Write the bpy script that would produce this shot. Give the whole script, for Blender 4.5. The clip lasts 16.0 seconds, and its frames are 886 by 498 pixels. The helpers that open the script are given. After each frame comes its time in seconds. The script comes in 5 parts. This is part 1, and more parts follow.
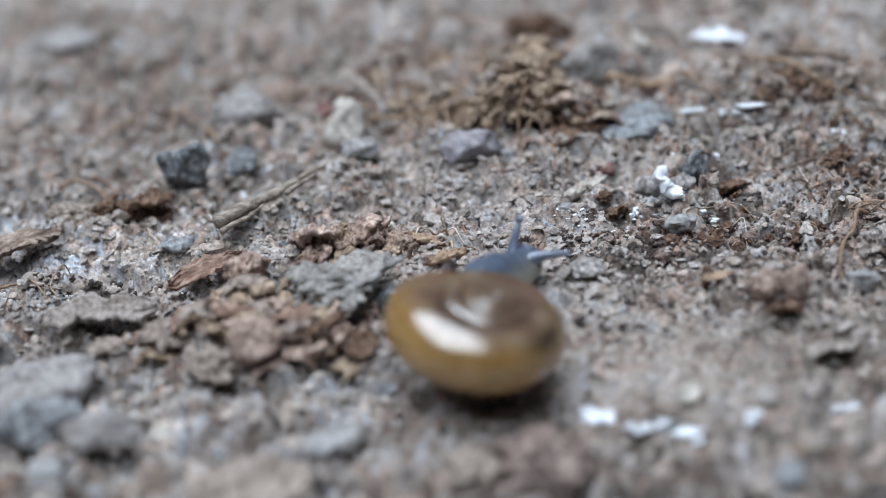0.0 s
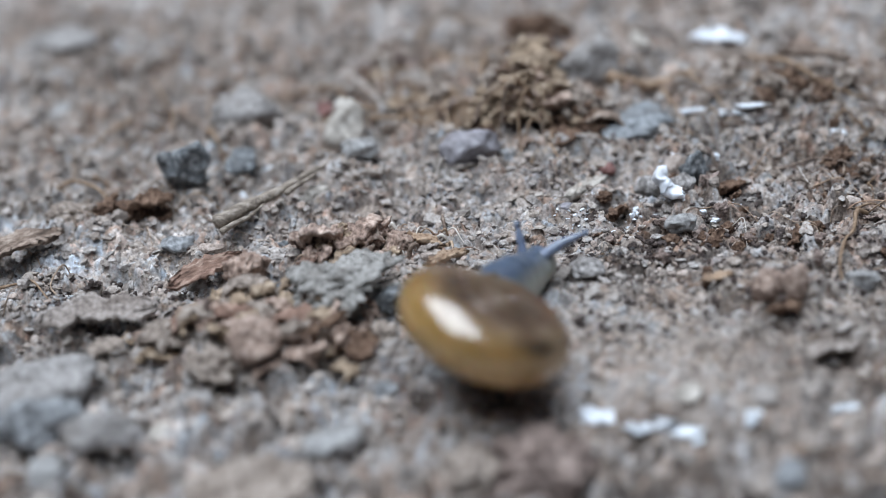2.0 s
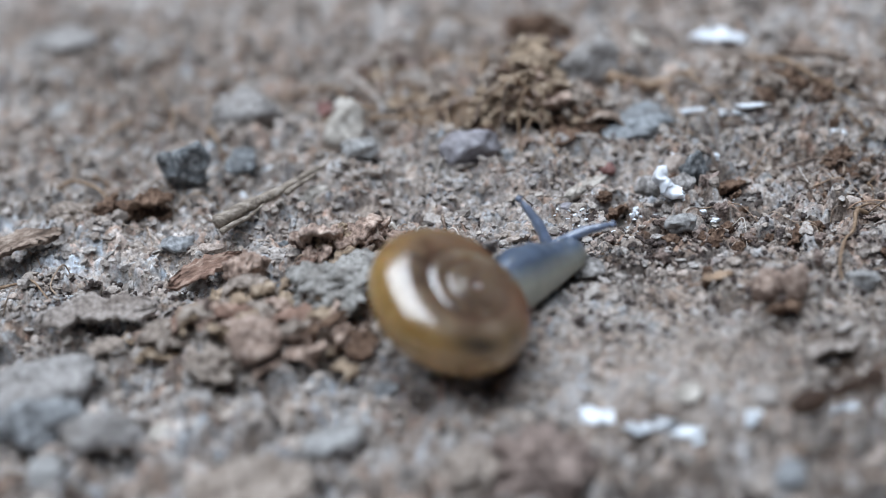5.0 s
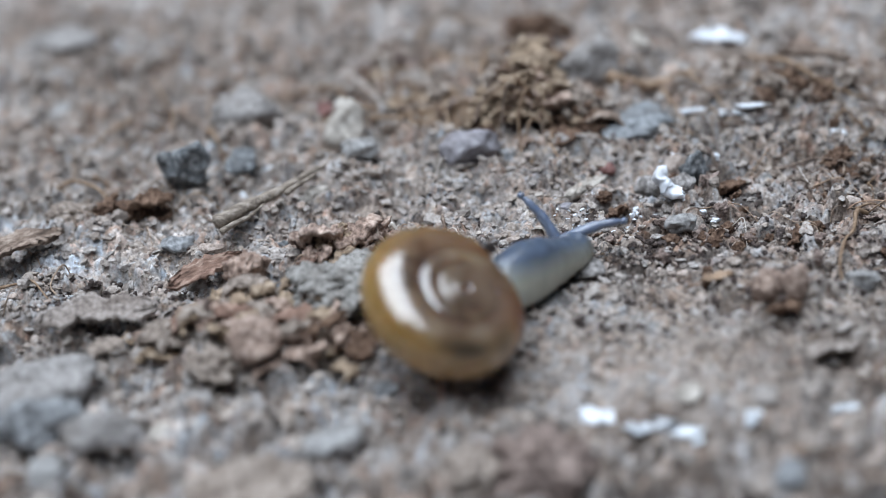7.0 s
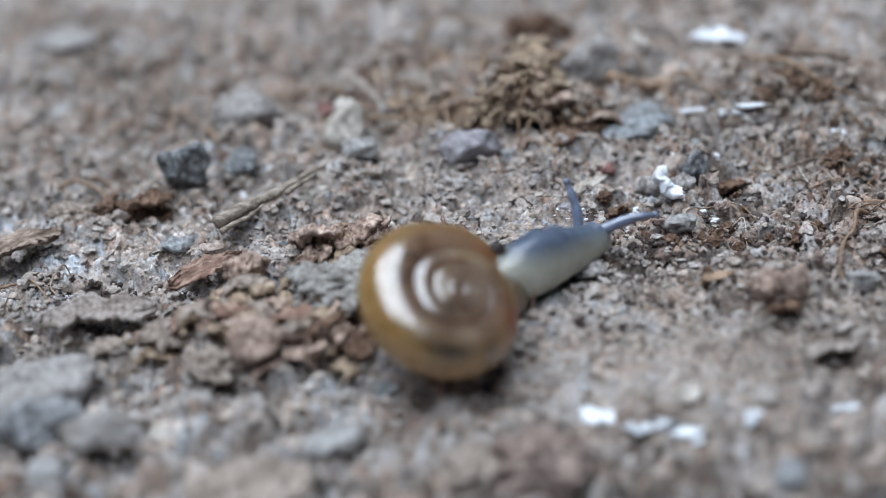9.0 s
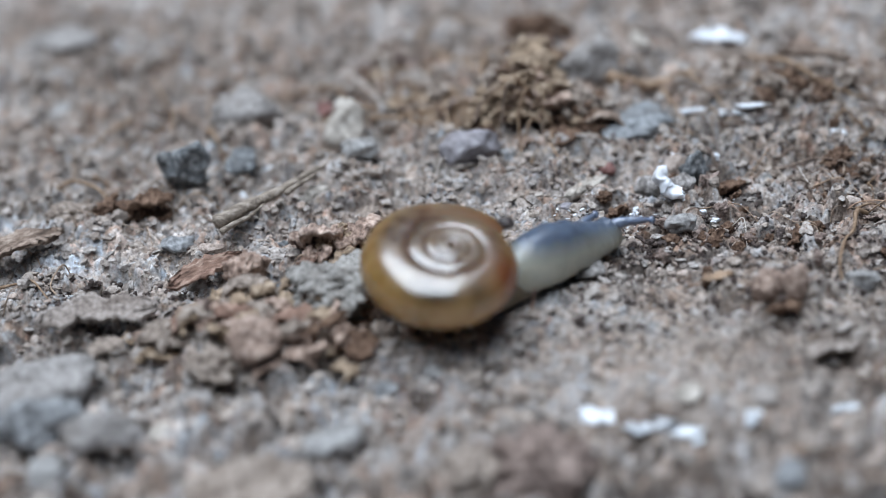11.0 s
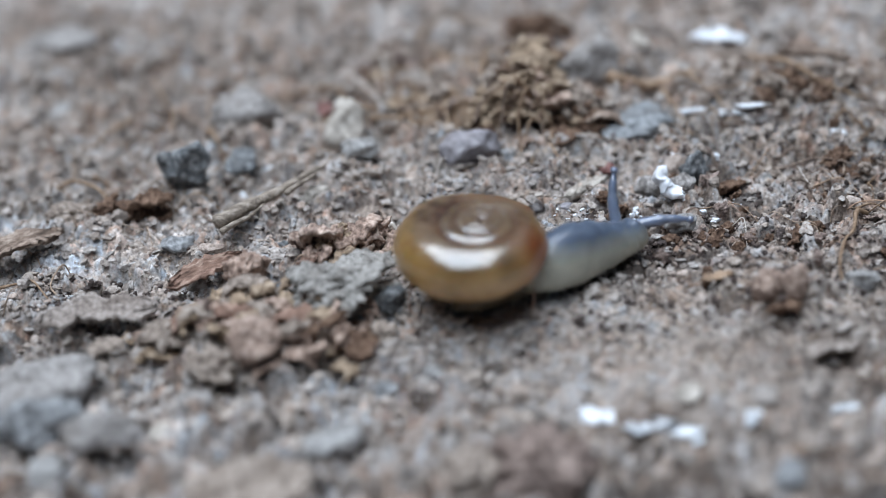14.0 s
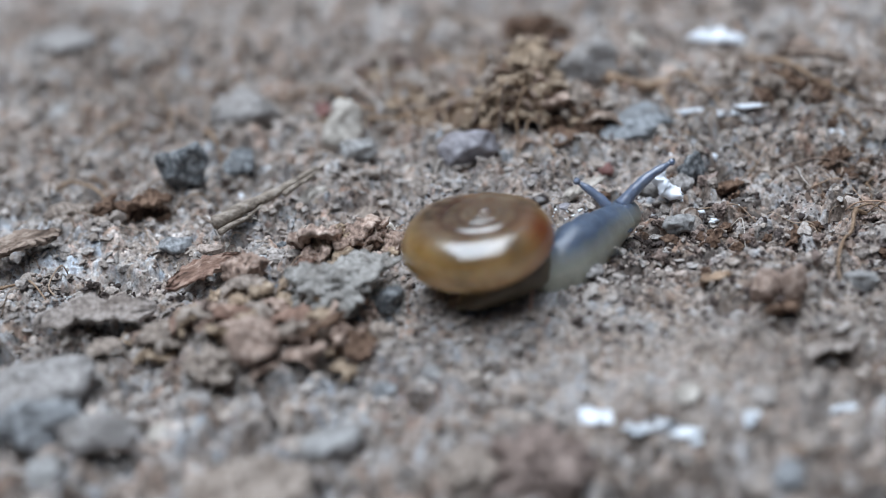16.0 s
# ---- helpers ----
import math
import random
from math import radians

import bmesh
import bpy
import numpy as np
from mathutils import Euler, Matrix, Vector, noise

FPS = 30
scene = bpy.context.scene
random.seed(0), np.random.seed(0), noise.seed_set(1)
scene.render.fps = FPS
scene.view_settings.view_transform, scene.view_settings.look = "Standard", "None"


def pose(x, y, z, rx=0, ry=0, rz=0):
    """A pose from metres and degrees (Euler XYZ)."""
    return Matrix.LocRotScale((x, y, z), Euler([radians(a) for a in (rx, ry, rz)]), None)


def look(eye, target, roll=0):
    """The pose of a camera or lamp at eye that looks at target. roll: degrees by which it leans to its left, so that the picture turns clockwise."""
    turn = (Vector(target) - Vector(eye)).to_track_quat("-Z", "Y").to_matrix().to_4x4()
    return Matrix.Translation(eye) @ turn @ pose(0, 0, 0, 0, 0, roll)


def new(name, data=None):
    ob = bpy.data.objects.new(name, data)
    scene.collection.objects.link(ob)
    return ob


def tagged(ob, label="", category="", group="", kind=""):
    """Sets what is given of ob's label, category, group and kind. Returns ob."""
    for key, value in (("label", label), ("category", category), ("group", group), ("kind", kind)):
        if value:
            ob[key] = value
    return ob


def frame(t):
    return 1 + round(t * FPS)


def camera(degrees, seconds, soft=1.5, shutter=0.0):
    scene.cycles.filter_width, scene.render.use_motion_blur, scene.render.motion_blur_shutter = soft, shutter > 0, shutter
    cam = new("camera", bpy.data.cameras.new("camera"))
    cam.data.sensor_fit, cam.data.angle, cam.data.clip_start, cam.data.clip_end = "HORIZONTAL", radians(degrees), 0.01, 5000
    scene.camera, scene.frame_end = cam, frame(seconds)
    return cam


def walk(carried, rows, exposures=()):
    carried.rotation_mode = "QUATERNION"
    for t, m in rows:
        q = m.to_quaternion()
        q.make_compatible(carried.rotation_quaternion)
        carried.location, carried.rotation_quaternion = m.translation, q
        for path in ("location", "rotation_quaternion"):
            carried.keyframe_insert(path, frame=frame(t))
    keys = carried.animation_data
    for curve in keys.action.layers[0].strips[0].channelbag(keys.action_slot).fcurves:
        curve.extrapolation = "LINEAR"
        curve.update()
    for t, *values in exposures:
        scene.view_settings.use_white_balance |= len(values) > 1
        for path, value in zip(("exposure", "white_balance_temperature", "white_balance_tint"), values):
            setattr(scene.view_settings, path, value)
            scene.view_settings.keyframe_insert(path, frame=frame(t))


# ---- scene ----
MM = 0.001

# ---- camera: held still over the soil, nudged a hair at the very end ----
cam = camera(28.0, 16.0, soft=1.0)
cam.data.dof.use_dof = True
cam.data.dof.focus_distance = 0.0915
cam.data.dof.aperture_fstop = 20.8
EYE = (0.0, -0.0779423, 0.045)
AIM = (0.0, 0.0, 0.0)
NUDGED = (0.000086, 0.000057, 0.0)
LEAN = -4.0
walk(cam, [(0.0, look(EYE, AIM, LEAN)), (15.7, look(EYE, AIM, LEAN)), (15.9, look(EYE, NUDGED, LEAN)), (16.0, look(EYE, NUDGED, LEAN))],
     exposures=[(0.0, 0.0), (14.5, 0.0), (16.0, -0.03)])

# ---- light: an overcast sky ----
world = bpy.data.worlds.new("overcast_sky")
scene.world = world
world.use_nodes = True
sky = world.node_tree.nodes.new("ShaderNodeTexSky")
sky.sky_type = "NISHITA"
sky.sun_disc = False
sky.sun_elevation = radians(68)
sky.sun_rotation = radians(10)
back = world.node_tree.nodes["Background"]
back.inputs["Strength"].default_value = 0.012
world.node_tree.links.new(sky.outputs["Color"], back.inputs["Color"])
# area lamp standing in for an unseen bright opening overhead; none is built
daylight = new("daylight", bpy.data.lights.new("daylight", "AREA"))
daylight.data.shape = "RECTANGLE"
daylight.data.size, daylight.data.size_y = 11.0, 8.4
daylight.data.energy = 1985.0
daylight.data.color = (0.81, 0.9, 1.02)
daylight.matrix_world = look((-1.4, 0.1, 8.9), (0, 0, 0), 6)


# ---- materials ----
def graph(name):
    m = bpy.data.materials.new(name)
    m.use_nodes = True
    tree = m.node_tree
    return m, tree, tree.nodes["Principled BSDF"]


def node(tree, kind, inputs=(), operation=""):
    n = tree.nodes.new(kind)
    if operation:
        n.operation = operation
    for key, value in dict(inputs).items():
        if isinstance(value, bpy.types.NodeSocket):
            tree.links.new(value, n.inputs[key])
        else:
            n.inputs[key].default_value = value
    return n


def ramp(tree, fac, stops):
    n = tree.nodes.new("ShaderNodeValToRGB")
    tree.links.new(fac, n.inputs[0])
    while len(n.color_ramp.elements) < len(stops):
        n.color_ramp.elements.new(0.5)
    for e, (at, colour) in zip(n.color_ramp.elements, stops):
        e.position, e.color = at, (*colour, 1)
    return n.outputs["Color"]


def blend(tree, fac, a, b, how="MIX"):
    n = tree.nodes.new("ShaderNodeMix")
    n.data_type, n.blend_type = "RGBA", how
    for socket, value in ((n.inputs[0], fac), (n.inputs[6], a), (n.inputs[7], b)):
        if isinstance(value, bpy.types.NodeSocket):
            tree.links.new(value, socket)
        else:
            socket.default_value = value if isinstance(value, float) else (*value, 1)
    return n.outputs[2]


def mineral(name, dark, mid, light, grain=2200, patch=260, rough=0.85, bump=0.5, depth=0.00006, speck=None, vary=0.0, island=False, shine=0.35, tone=False, along=1.0, patches=((0.62, 0.58, 0.55), (1, 1, 1), (1.2, 1.2, 1.2))):
    """Soil, stone or wood: three tones mixed at two scales, a grain relief, and a tone of its own for each piece."""
    m, t, b = graph(name)
    at = t.nodes.new("ShaderNodeTexCoord").outputs["Object"]
    if along != 1.0:
        at = node(t, "ShaderNodeMapping", {"Vector": at, "Scale": (along, 1.0, 1.0)}).outputs[0]
    fine = node(t, "ShaderNodeTexNoise", {"Vector": at, "Scale": grain, "Detail": 6.0, "Roughness": 0.65})
    broad = node(t, "ShaderNodeTexNoise", {"Vector": at, "Scale": patch, "Detail": 4.0, "Roughness": 0.6})
    colour = ramp(t, fine.outputs["Fac"], [(0.3, dark), (0.5, mid), (0.72, light)])
    toned = ramp(t, broad.outputs["Fac"], [(0.31, patches[0]), (0.5, patches[1]), (0.66, patches[2])])
    colour = blend(t, 1.0, colour, toned, "MULTIPLY")
    if speck:
        cell = node(t, "ShaderNodeTexVoronoi", {"Vector": at, "Scale": grain * 0.8, "Randomness": 1.0})
        pick = node(t, "ShaderNodeSeparateColor", {"Color": cell.outputs["Color"]})
        mask = node(t, "ShaderNodeMath", {0: pick.outputs[0], 1: 0.6}, operation="GREATER_THAN")
        soft = node(t, "ShaderNodeMath", {0: mask.outputs[0], 1: 0.22}, operation="MULTIPLY")
        tint = ramp(t, pick.outputs[1], speck)
        colour = blend(t, soft.outputs[0], colour, tint)
    if vary:
        own = (t.nodes.new("ShaderNodeNewGeometry").outputs["Random Per Island"] if island
               else t.nodes.new("ShaderNodeObjectInfo").outputs["Random"])
        shade = ramp(t, own, [(0.0, (0.16, 0.14, 0.13)), (0.16, (0.5, 0.43, 0.38)), (0.34, (0.95, 0.86, 0.78)), (0.5, (1.05, 1.02, 1.0)), (0.75, (0.9, 0.97, 1.05)), (0.9, (1.25, 1.25, 1.27)), (1.0, (1.1, 0.86, 0.73))])
        colour = blend(t, vary, colour, blend(t, 1.0, colour, shade, "MULTIPLY"))
    if tone:
        each = t.nodes.new("ShaderNodeAttribute")
        each.attribute_name = "crumb_tone_and_shade"
        shade = ramp(t, each.outputs["Fac"], [(0.2, (0.30, 0.27, 0.25)), (0.36, (0.88, 0.82, 0.77)), (0.5, (0.95, 0.98, 1.02)), (0.62, (1.1, 1.05, 1.0)), (0.8, (1.65, 1.65, 1.67))])
        colour = blend(t, 1.0, colour, shade, "MULTIPLY")
        each = t.nodes.new("ShaderNodeAttribute")
        each.attribute_name = "crumb_hue"
        shade = ramp(t, each.outputs["Fac"], [(0.2, (0.86, 0.98, 1.1)), (0.36, (0.96, 1.0, 1.04)), (0.52, (1.0, 0.99, 0.98)), (0.66, (1.04, 0.96, 0.9)), (0.8, (1.08, 0.88, 0.77))])
        colour = blend(t, 1.0, colour, shade, "MULTIPLY")
    t.links.new(colour, b.inputs["Base Color"])
    b.inputs["Roughness"].default_value = rough
    b.inputs["Specular IOR Level"].default_value = shine
    relief = node(t, "ShaderNodeBump", {"Height": fine.outputs["Fac"], "Strength": bump, "Distance": depth})
    t.links.new(relief.outputs["Normal"], b.inputs["Normal"])
    return m


MINERALS = [(0.0, (0.17, 0.22, 0.28)), (0.2, (0.30, 0.34, 0.33)), (0.36, (0.70, 0.70, 0.71)), (0.5, (0.50, 0.40, 0.27)), (0.64, (0.40, 0.19, 0.13)), (0.8, (0.07, 0.055, 0.05)), (1.0, (0.60, 0.53, 0.50))]
SOIL = mineral("dry_soil", (0.115, 0.105, 0.1), (0.36, 0.338, 0.32), (0.61, 0.585, 0.562), 4600, 210, 0.93, 1.0, 0.00010, MINERALS, tone=True, shine=0.2, patches=((0.54, 0.455, 0.415), (0.97, 0.945, 0.93), (1.28, 1.31, 1.35)))
CRUMB = mineral("soil_crumbs", (0.15, 0.128, 0.113), (0.375, 0.336, 0.305), (0.59, 0.55, 0.515), 5200, 500, 0.92, 1.0, 0.00007, None, 0.5, True, shine=0.2)
CHIP = mineral("soil_chip", (0.15, 0.128, 0.113), (0.385, 0.345, 0.313), (0.60, 0.56, 0.525), 5200, 500, 0.92, 1.0, 0.00007, None, 0.5, False, shine=0.2)
CRUST = mineral("soil_crust", (0.09, 0.073, 0.064), (0.325, 0.28, 0.25), (0.58, 0.525, 0.49), 4200, 300, 0.9, 1.0, 0.00014)
CLOD = mineral("brown_clod", (0.05, 0.036, 0.03), (0.31, 0.255, 0.215), (0.62, 0.55, 0.49), 3400, 520, 0.92, 1.0, 0.00012)
OCHRE = mineral("ochre_clod", (0.05, 0.034, 0.024), (0.36, 0.27, 0.19), (0.66, 0.545, 0.43), 3000, 520, 0.9, 1.0, 0.00012, vary=0.15)
DUSK = mineral("dusky_clod", (0.05, 0.037, 0.033), (0.25, 0.19, 0.165), (0.48, 0.39, 0.345), 3000, 420, 0.9, 1.0, 0.00012)
RED_BARK = mineral("red_bark", (0.05, 0.028, 0.02), (0.26, 0.16, 0.12), (0.5, 0.38, 0.31), 3200, 500, 0.8, 1.0, 0.00012, along=0.25)
RUSTY = mineral("rusty_clod", (0.06, 0.038, 0.03), (0.39, 0.285, 0.232), (0.68, 0.56, 0.48), 3200, 520, 0.9, 1.0, 0.00012, vary=0.15)
UMBER = mineral("umber_clod", (0.035, 0.02, 0.014), (0.13, 0.078, 0.052), (0.30, 0.205, 0.145), 3000, 420, 0.88, 1.0, 0.00012)
GREY = mineral("grey_stone", (0.13, 0.127, 0.125), (0.32, 0.315, 0.31), (0.52, 0.515, 0.505), 3200, 300, 0.8, 0.7, 0.00005)
BLUE = mineral("blue_grey_stone", (0.11, 0.118, 0.125), (0.27, 0.28, 0.29), (0.46, 0.475, 0.49), 3000, 300, 0.75, 0.6, 0.00005)
STEEL = mineral("steel_grey_stone", (0.09, 0.098, 0.105), (0.215, 0.228, 0.24), (0.39, 0.405, 0.42), 3000, 300, 0.8, 0.6, 0.00005)
DARK = mineral("dark_stone", (0.03, 0.033, 0.036), (0.14, 0.15, 0.158), (0.44, 0.455, 0.465), 3000, 420, 0.75, 0.9, 0.00008)
DULL = mineral("dull_stone", (0.08, 0.075, 0.068), (0.305, 0.29, 0.27), (0.54, 0.52, 0.49), 5200, 900, 0.9, 1.0, 0.00012)
HUMUS = mineral("black_humus", (0.015, 0.011, 0.01), (0.06, 0.045, 0.04), (0.17, 0.135, 0.125), 5000, 500, 0.8, 1.0, 0.00007, None, 0.5, True)
SLAB = mineral("brown_grey_stone", (0.10, 0.09, 0.085), (0.31, 0.292, 0.28), (0.52, 0.495, 0.48), 3600, 420, 0.88, 1.0, 0.00012)
PLUM = mineral("plum_stone", (0.16, 0.148, 0.16), (0.28, 0.268, 0.29), (0.40, 0.388, 0.41), 1800, 300, 0.7, 0.5, 0.00004)
PALE = mineral("pale_stone", (0.28, 0.25, 0.22), (0.50, 0.46, 0.41), (0.70, 0.66, 0.61), 2400, 300, 0.85, 0.9, 0.00008)
BRICK = mineral("red_brown_stone", (0.10, 0.045, 0.042), (0.22, 0.11, 0.10), (0.36, 0.22, 0.19), 2200, 300, 0.8, 0.7, 0.00006)
BARK = mineral("bark", (0.05, 0.034, 0.026), (0.25, 0.185, 0.145), (0.50, 0.42, 0.355), 3200, 500, 0.8, 1.0, 0.00012, along=0.25)
WOOD = mineral("weathered_wood", (0.06, 0.046, 0.036), (0.27, 0.225, 0.183), (0.54, 0.48, 0.42), 3200, 500, 0.85, 1.0, 0.00012, along=0.2)
STRAW = mineral("straw", (0.17, 0.105, 0.065), (0.38, 0.265, 0.18), (0.58, 0.455, 0.345), 3000, 400, 0.65, 0.8, 0.00006, along=0.25)
ROOT = mineral("root_fibre", (0.12, 0.075, 0.045), (0.26, 0.175, 0.112), (0.43, 0.315, 0.225), 3000, 500, 0.7, 0.7, 0.00004)
PINK = mineral("pink_root", (0.22, 0.13, 0.10), (0.42, 0.28, 0.22), (0.60, 0.46, 0.38), 3000, 500, 0.6, 0.5, 0.00003)
HAIR = mineral("pale_hair", (0.52, 0.46, 0.40), (0.66, 0.61, 0.55), (0.80, 0.77, 0.74), 1800, 300, 0.4, 0.2, 0.00002)
HAIRS = mineral("root_hairs", (0.16, 0.115, 0.08), (0.32, 0.25, 0.19), (0.54, 0.46, 0.38), 1800, 300, 0.6, 0.2, 0.00002, None, 1.0, True)
CHALK = mineral("grey_lime", (0.40, 0.43, 0.47), (0.60, 0.635, 0.67), (0.80, 0.83, 0.86), 2000, 700, 0.6, 0.6, 0.00005)
LIME = mineral("white_lime", (0.68, 0.73, 0.80), (0.80, 0.845, 0.905), (0.90, 0.93, 0.965), 1600, 300, 0.45, 0.4, 0.00004, shine=0.5)


def shell_material():
    m, t, b = graph("amber_shell")
    at = t.nodes.new("ShaderNodeTexCoord").outputs["Object"]
    cloud = node(t, "ShaderNodeTexNoise", {"Vector": at, "Scale": 420.0, "Detail": 3.0, "Roughness": 0.55})
    streak = node(t, "ShaderNodeTexNoise", {"Vector": at, "Scale": 1500.0, "Detail": 4.0, "Roughness": 0.6})
    colour = ramp(t, cloud.outputs["Fac"], [(0.34, (0.085, 0.058, 0.044)), (0.43, (0.18, 0.127, 0.092)), (0.53, (0.265, 0.2, 0.148)), (0.66, (0.385, 0.322, 0.25))])
    # growth lines follow the age of the whorl, counted back from the lip
    age = t.nodes.new("ShaderNodeAttribute")
    age.attribute_name = "age"
    lines = node(t, "ShaderNodeTexNoise", {"Vector": node(t, "ShaderNodeCombineXYZ", {0: age.outputs["Fac"]}).outputs[0], "Scale": 26.0, "Detail": 5.0, "Roughness": 0.65})
    colour = blend(t, 0.3, colour, ramp(t, lines.outputs["Fac"], [(0.35, (0.10, 0.05, 0.022)), (0.65, (0.36, 0.25, 0.12))]))
    lip = node(t, "ShaderNodeMapRange", {"Value": age.outputs["Fac"], "From Min": 0.22, "From Max": 0.02})
    rust = node(t, "ShaderNodeMath", {0: lip.outputs[0], 1: 0.75}, operation="MULTIPLY")
    colour = blend(t, rust.outputs[0], colour, (0.20, 0.055, 0.015))
    # light passing through the thin rim is put into this gold band
    flank = t.nodes.new("ShaderNodeAttribute")
    flank.attribute_name = "flank"
    gold = node(t, "ShaderNodeMath", {0: flank.outputs["Fac"], 1: 0.8}, operation="MULTIPLY")
    colour = blend(t, gold.outputs[0], colour, (0.45, 0.265, 0.07))
    stain = t.nodes.new("ShaderNodeAttribute")
    stain.attribute_name = "stain"
    colour = blend(t, stain.outputs["Fac"], colour, (0.20, 0.058, 0.018))
    blotch = t.nodes.new("ShaderNodeAttribute")
    blotch.attribute_name = "blotch"
    colour = blend(t, blotch.outputs["Fac"], colour, (0.05, 0.04, 0.032))
    seam = t.nodes.new("ShaderNodeAttribute")
    seam.attribute_name = "seam"
    joint = node(t, "ShaderNodeMath", {0: seam.outputs["Fac"], 1: 0.75}, operation="MULTIPLY")
    colour = blend(t, joint.outputs[0], colour, (0.10, 0.04, 0.028))
    # golden base: pale pigment, plus the glow of light through it put into colour
    xyz = node(t, "ShaderNodeSeparateXYZ", {"Vector": at})
    base = node(t, "ShaderNodeMapRange", {"Value": xyz.outputs["Z"], "From Min": 1.0 * MM, "From Max": -0.6 * MM})
    colour = blend(t, base.outputs[0], colour, blend(t, 0.8, colour, (0.70, 0.46, 0.14)))
    t.links.new(colour, b.inputs["Base Color"])
    b.inputs["Roughness"].default_value = 0.14
    b.inputs["IOR"].default_value = 1.5
    b.inputs["Coat Weight"].default_value = 1.0
    b.inputs["Coat IOR"].default_value = 2.38
    b.inputs["Coat Roughness"].default_value = 0.23
    b.inputs["Subsurface Weight"].default_value = 0.35
    b.inputs["Subsurface Radius"].default_value = (1.0, 0.55, 0.22)
    b.inputs["Subsurface Scale"].default_value = 0.0012
    relief = node(t, "ShaderNodeBump", {"Height": streak.outputs["Fac"], "Strength": 0.08, "Distance": 0.00002})
    t.links.new(relief.outputs["Normal"], b.inputs["Normal"])
    through_tone = ramp(t, cloud.outputs["Fac"], [(0.36, (0.26, 0.16, 0.10)), (0.47, (0.69, 0.51, 0.34)), (0.6, (0.90, 0.75, 0.52))])
    through_tone = blend(t, stain.outputs["Fac"], through_tone, (0.42, 0.10, 0.03))
    through_tone = blend(t, blotch.outputs["Fac"], through_tone, (0.12, 0.09, 0.05))
    glow = node(t, "ShaderNodeBsdfTranslucent", {"Color": through_tone})
    both = node(t, "ShaderNodeMixShader", {0: 0.42, 1: b.outputs[0], 2: glow.outputs[0]})
    t.links.new(both.outputs[0], t.nodes["Material Output"].inputs["Surface"])
    return m


def flesh_material(name, back_tone, side_tone, low, high, wet=0.15, slope=0.0):
    """Snail flesh: slate along the back, pale and waxy on the flanks and sole."""
    m, t, b = graph(name)
    at = t.nodes.new("ShaderNodeTexCoord").outputs["Object"]
    xyz = node(t, "ShaderNodeSeparateXYZ", {"Vector": at})
    mottle = node(t, "ShaderNodeTexNoise", {"Vector": at, "Scale": 1400.0, "Detail": 4.0, "Roughness": 0.6})
    wob = node(t, "ShaderNodeMath", {0: mottle.outputs["Fac"], 1: 0.0006}, operation="MULTIPLY")
    height = node(t, "ShaderNodeMath", {0: xyz.outputs["Z"], 1: wob.outputs[0]}, operation="ADD")
    ahead = node(t, "ShaderNodeMath", {0: xyz.outputs["X"], 1: slope}, operation="MULTIPLY")
    height = node(t, "ShaderNodeMath", {0: height.outputs[0], 1: ahead.outputs[0]}, operation="ADD")
    rise = node(t, "ShaderNodeMapRange", {"Value": height.outputs[0], "From Min": low * MM, "From Max": high * MM})
    colour = blend(t, rise.outputs[0], side_tone, back_tone)
    colour = blend(t, 0.3, colour, blend(t, 1.0, colour, ramp(t, mottle.outputs["Fac"], [(0.35, (0.5, 0.5, 0.52)), (0.65, (1.3, 1.3, 1.3))]), "MULTIPLY"))
    t.links.new(colour, b.inputs["Base Color"])
    b.inputs["Roughness"].default_value = 0.32
    b.inputs["Coat Weight"].default_value = wet
    b.inputs["Coat Roughness"].default_value = 0.12
    b.inputs["Subsurface Weight"].default_value = 0.6
    b.inputs["Subsurface Radius"].default_value = (1.0, 0.8, 0.6)
    b.inputs["Subsurface Scale"].default_value = 0.0007
    cells = node(t, "ShaderNodeTexVoronoi", {"Vector": at, "Scale": 5200.0})
    relief = node(t, "ShaderNodeBump", {"Height": cells.outputs["Distance"], "Strength": 0.35, "Distance": 0.00004})
    t.links.new(relief.outputs["Normal"], b.inputs["Normal"])
    return m


SHELL = shell_material()
FLESH = flesh_material("snail_flesh", (0.085, 0.11, 0.155), (0.42, 0.42, 0.35), 0.75, 1.75, 0.15, 0.2)
SLATE = flesh_material("slate_flesh", (0.085, 0.11, 0.155), (0.42, 0.42, 0.35), 0.68, 1.68, 0.3, 0.2)
HORN = flesh_material("tentacle_flesh", (0.13, 0.165, 0.24), (0.17, 0.205, 0.285), -1.0, 1.0, 1.0)
FEELER = flesh_material("feeler_flesh", (0.26, 0.275, 0.27), (0.36, 0.365, 0.32), 0.2, 0.6, 0.3)
# brown sole; the shadow under the shell is darkened into its colour
SOLE = flesh_material("shaded_sole_flesh", (0.15, 0.115, 0.075), (0.20, 0.16, 0.10), 0.2, 1.4)
MANTLE = flesh_material("mantle_flesh", (0.16, 0.12, 0.10), (0.30, 0.25, 0.19), -1.0, 1.2)
LOBE = flesh_material("mantle_lobe_flesh", (0.04, 0.03, 0.028), (0.07, 0.05, 0.04), -0.4, 0.4)
EYEBLACK = mineral("eye_black", (0.01, 0.01, 0.015), (0.025, 0.028, 0.035), (0.05, 0.055, 0.07), 2600, 600, 0.3, 0.1, 0.00001)
CHITIN = mineral("dark_chitin", (0.022, 0.013, 0.01), (0.055, 0.034, 0.024), (0.10, 0.066, 0.048), 2400, 500, 0.65, 0.2, 0.00002, shine=0.15)


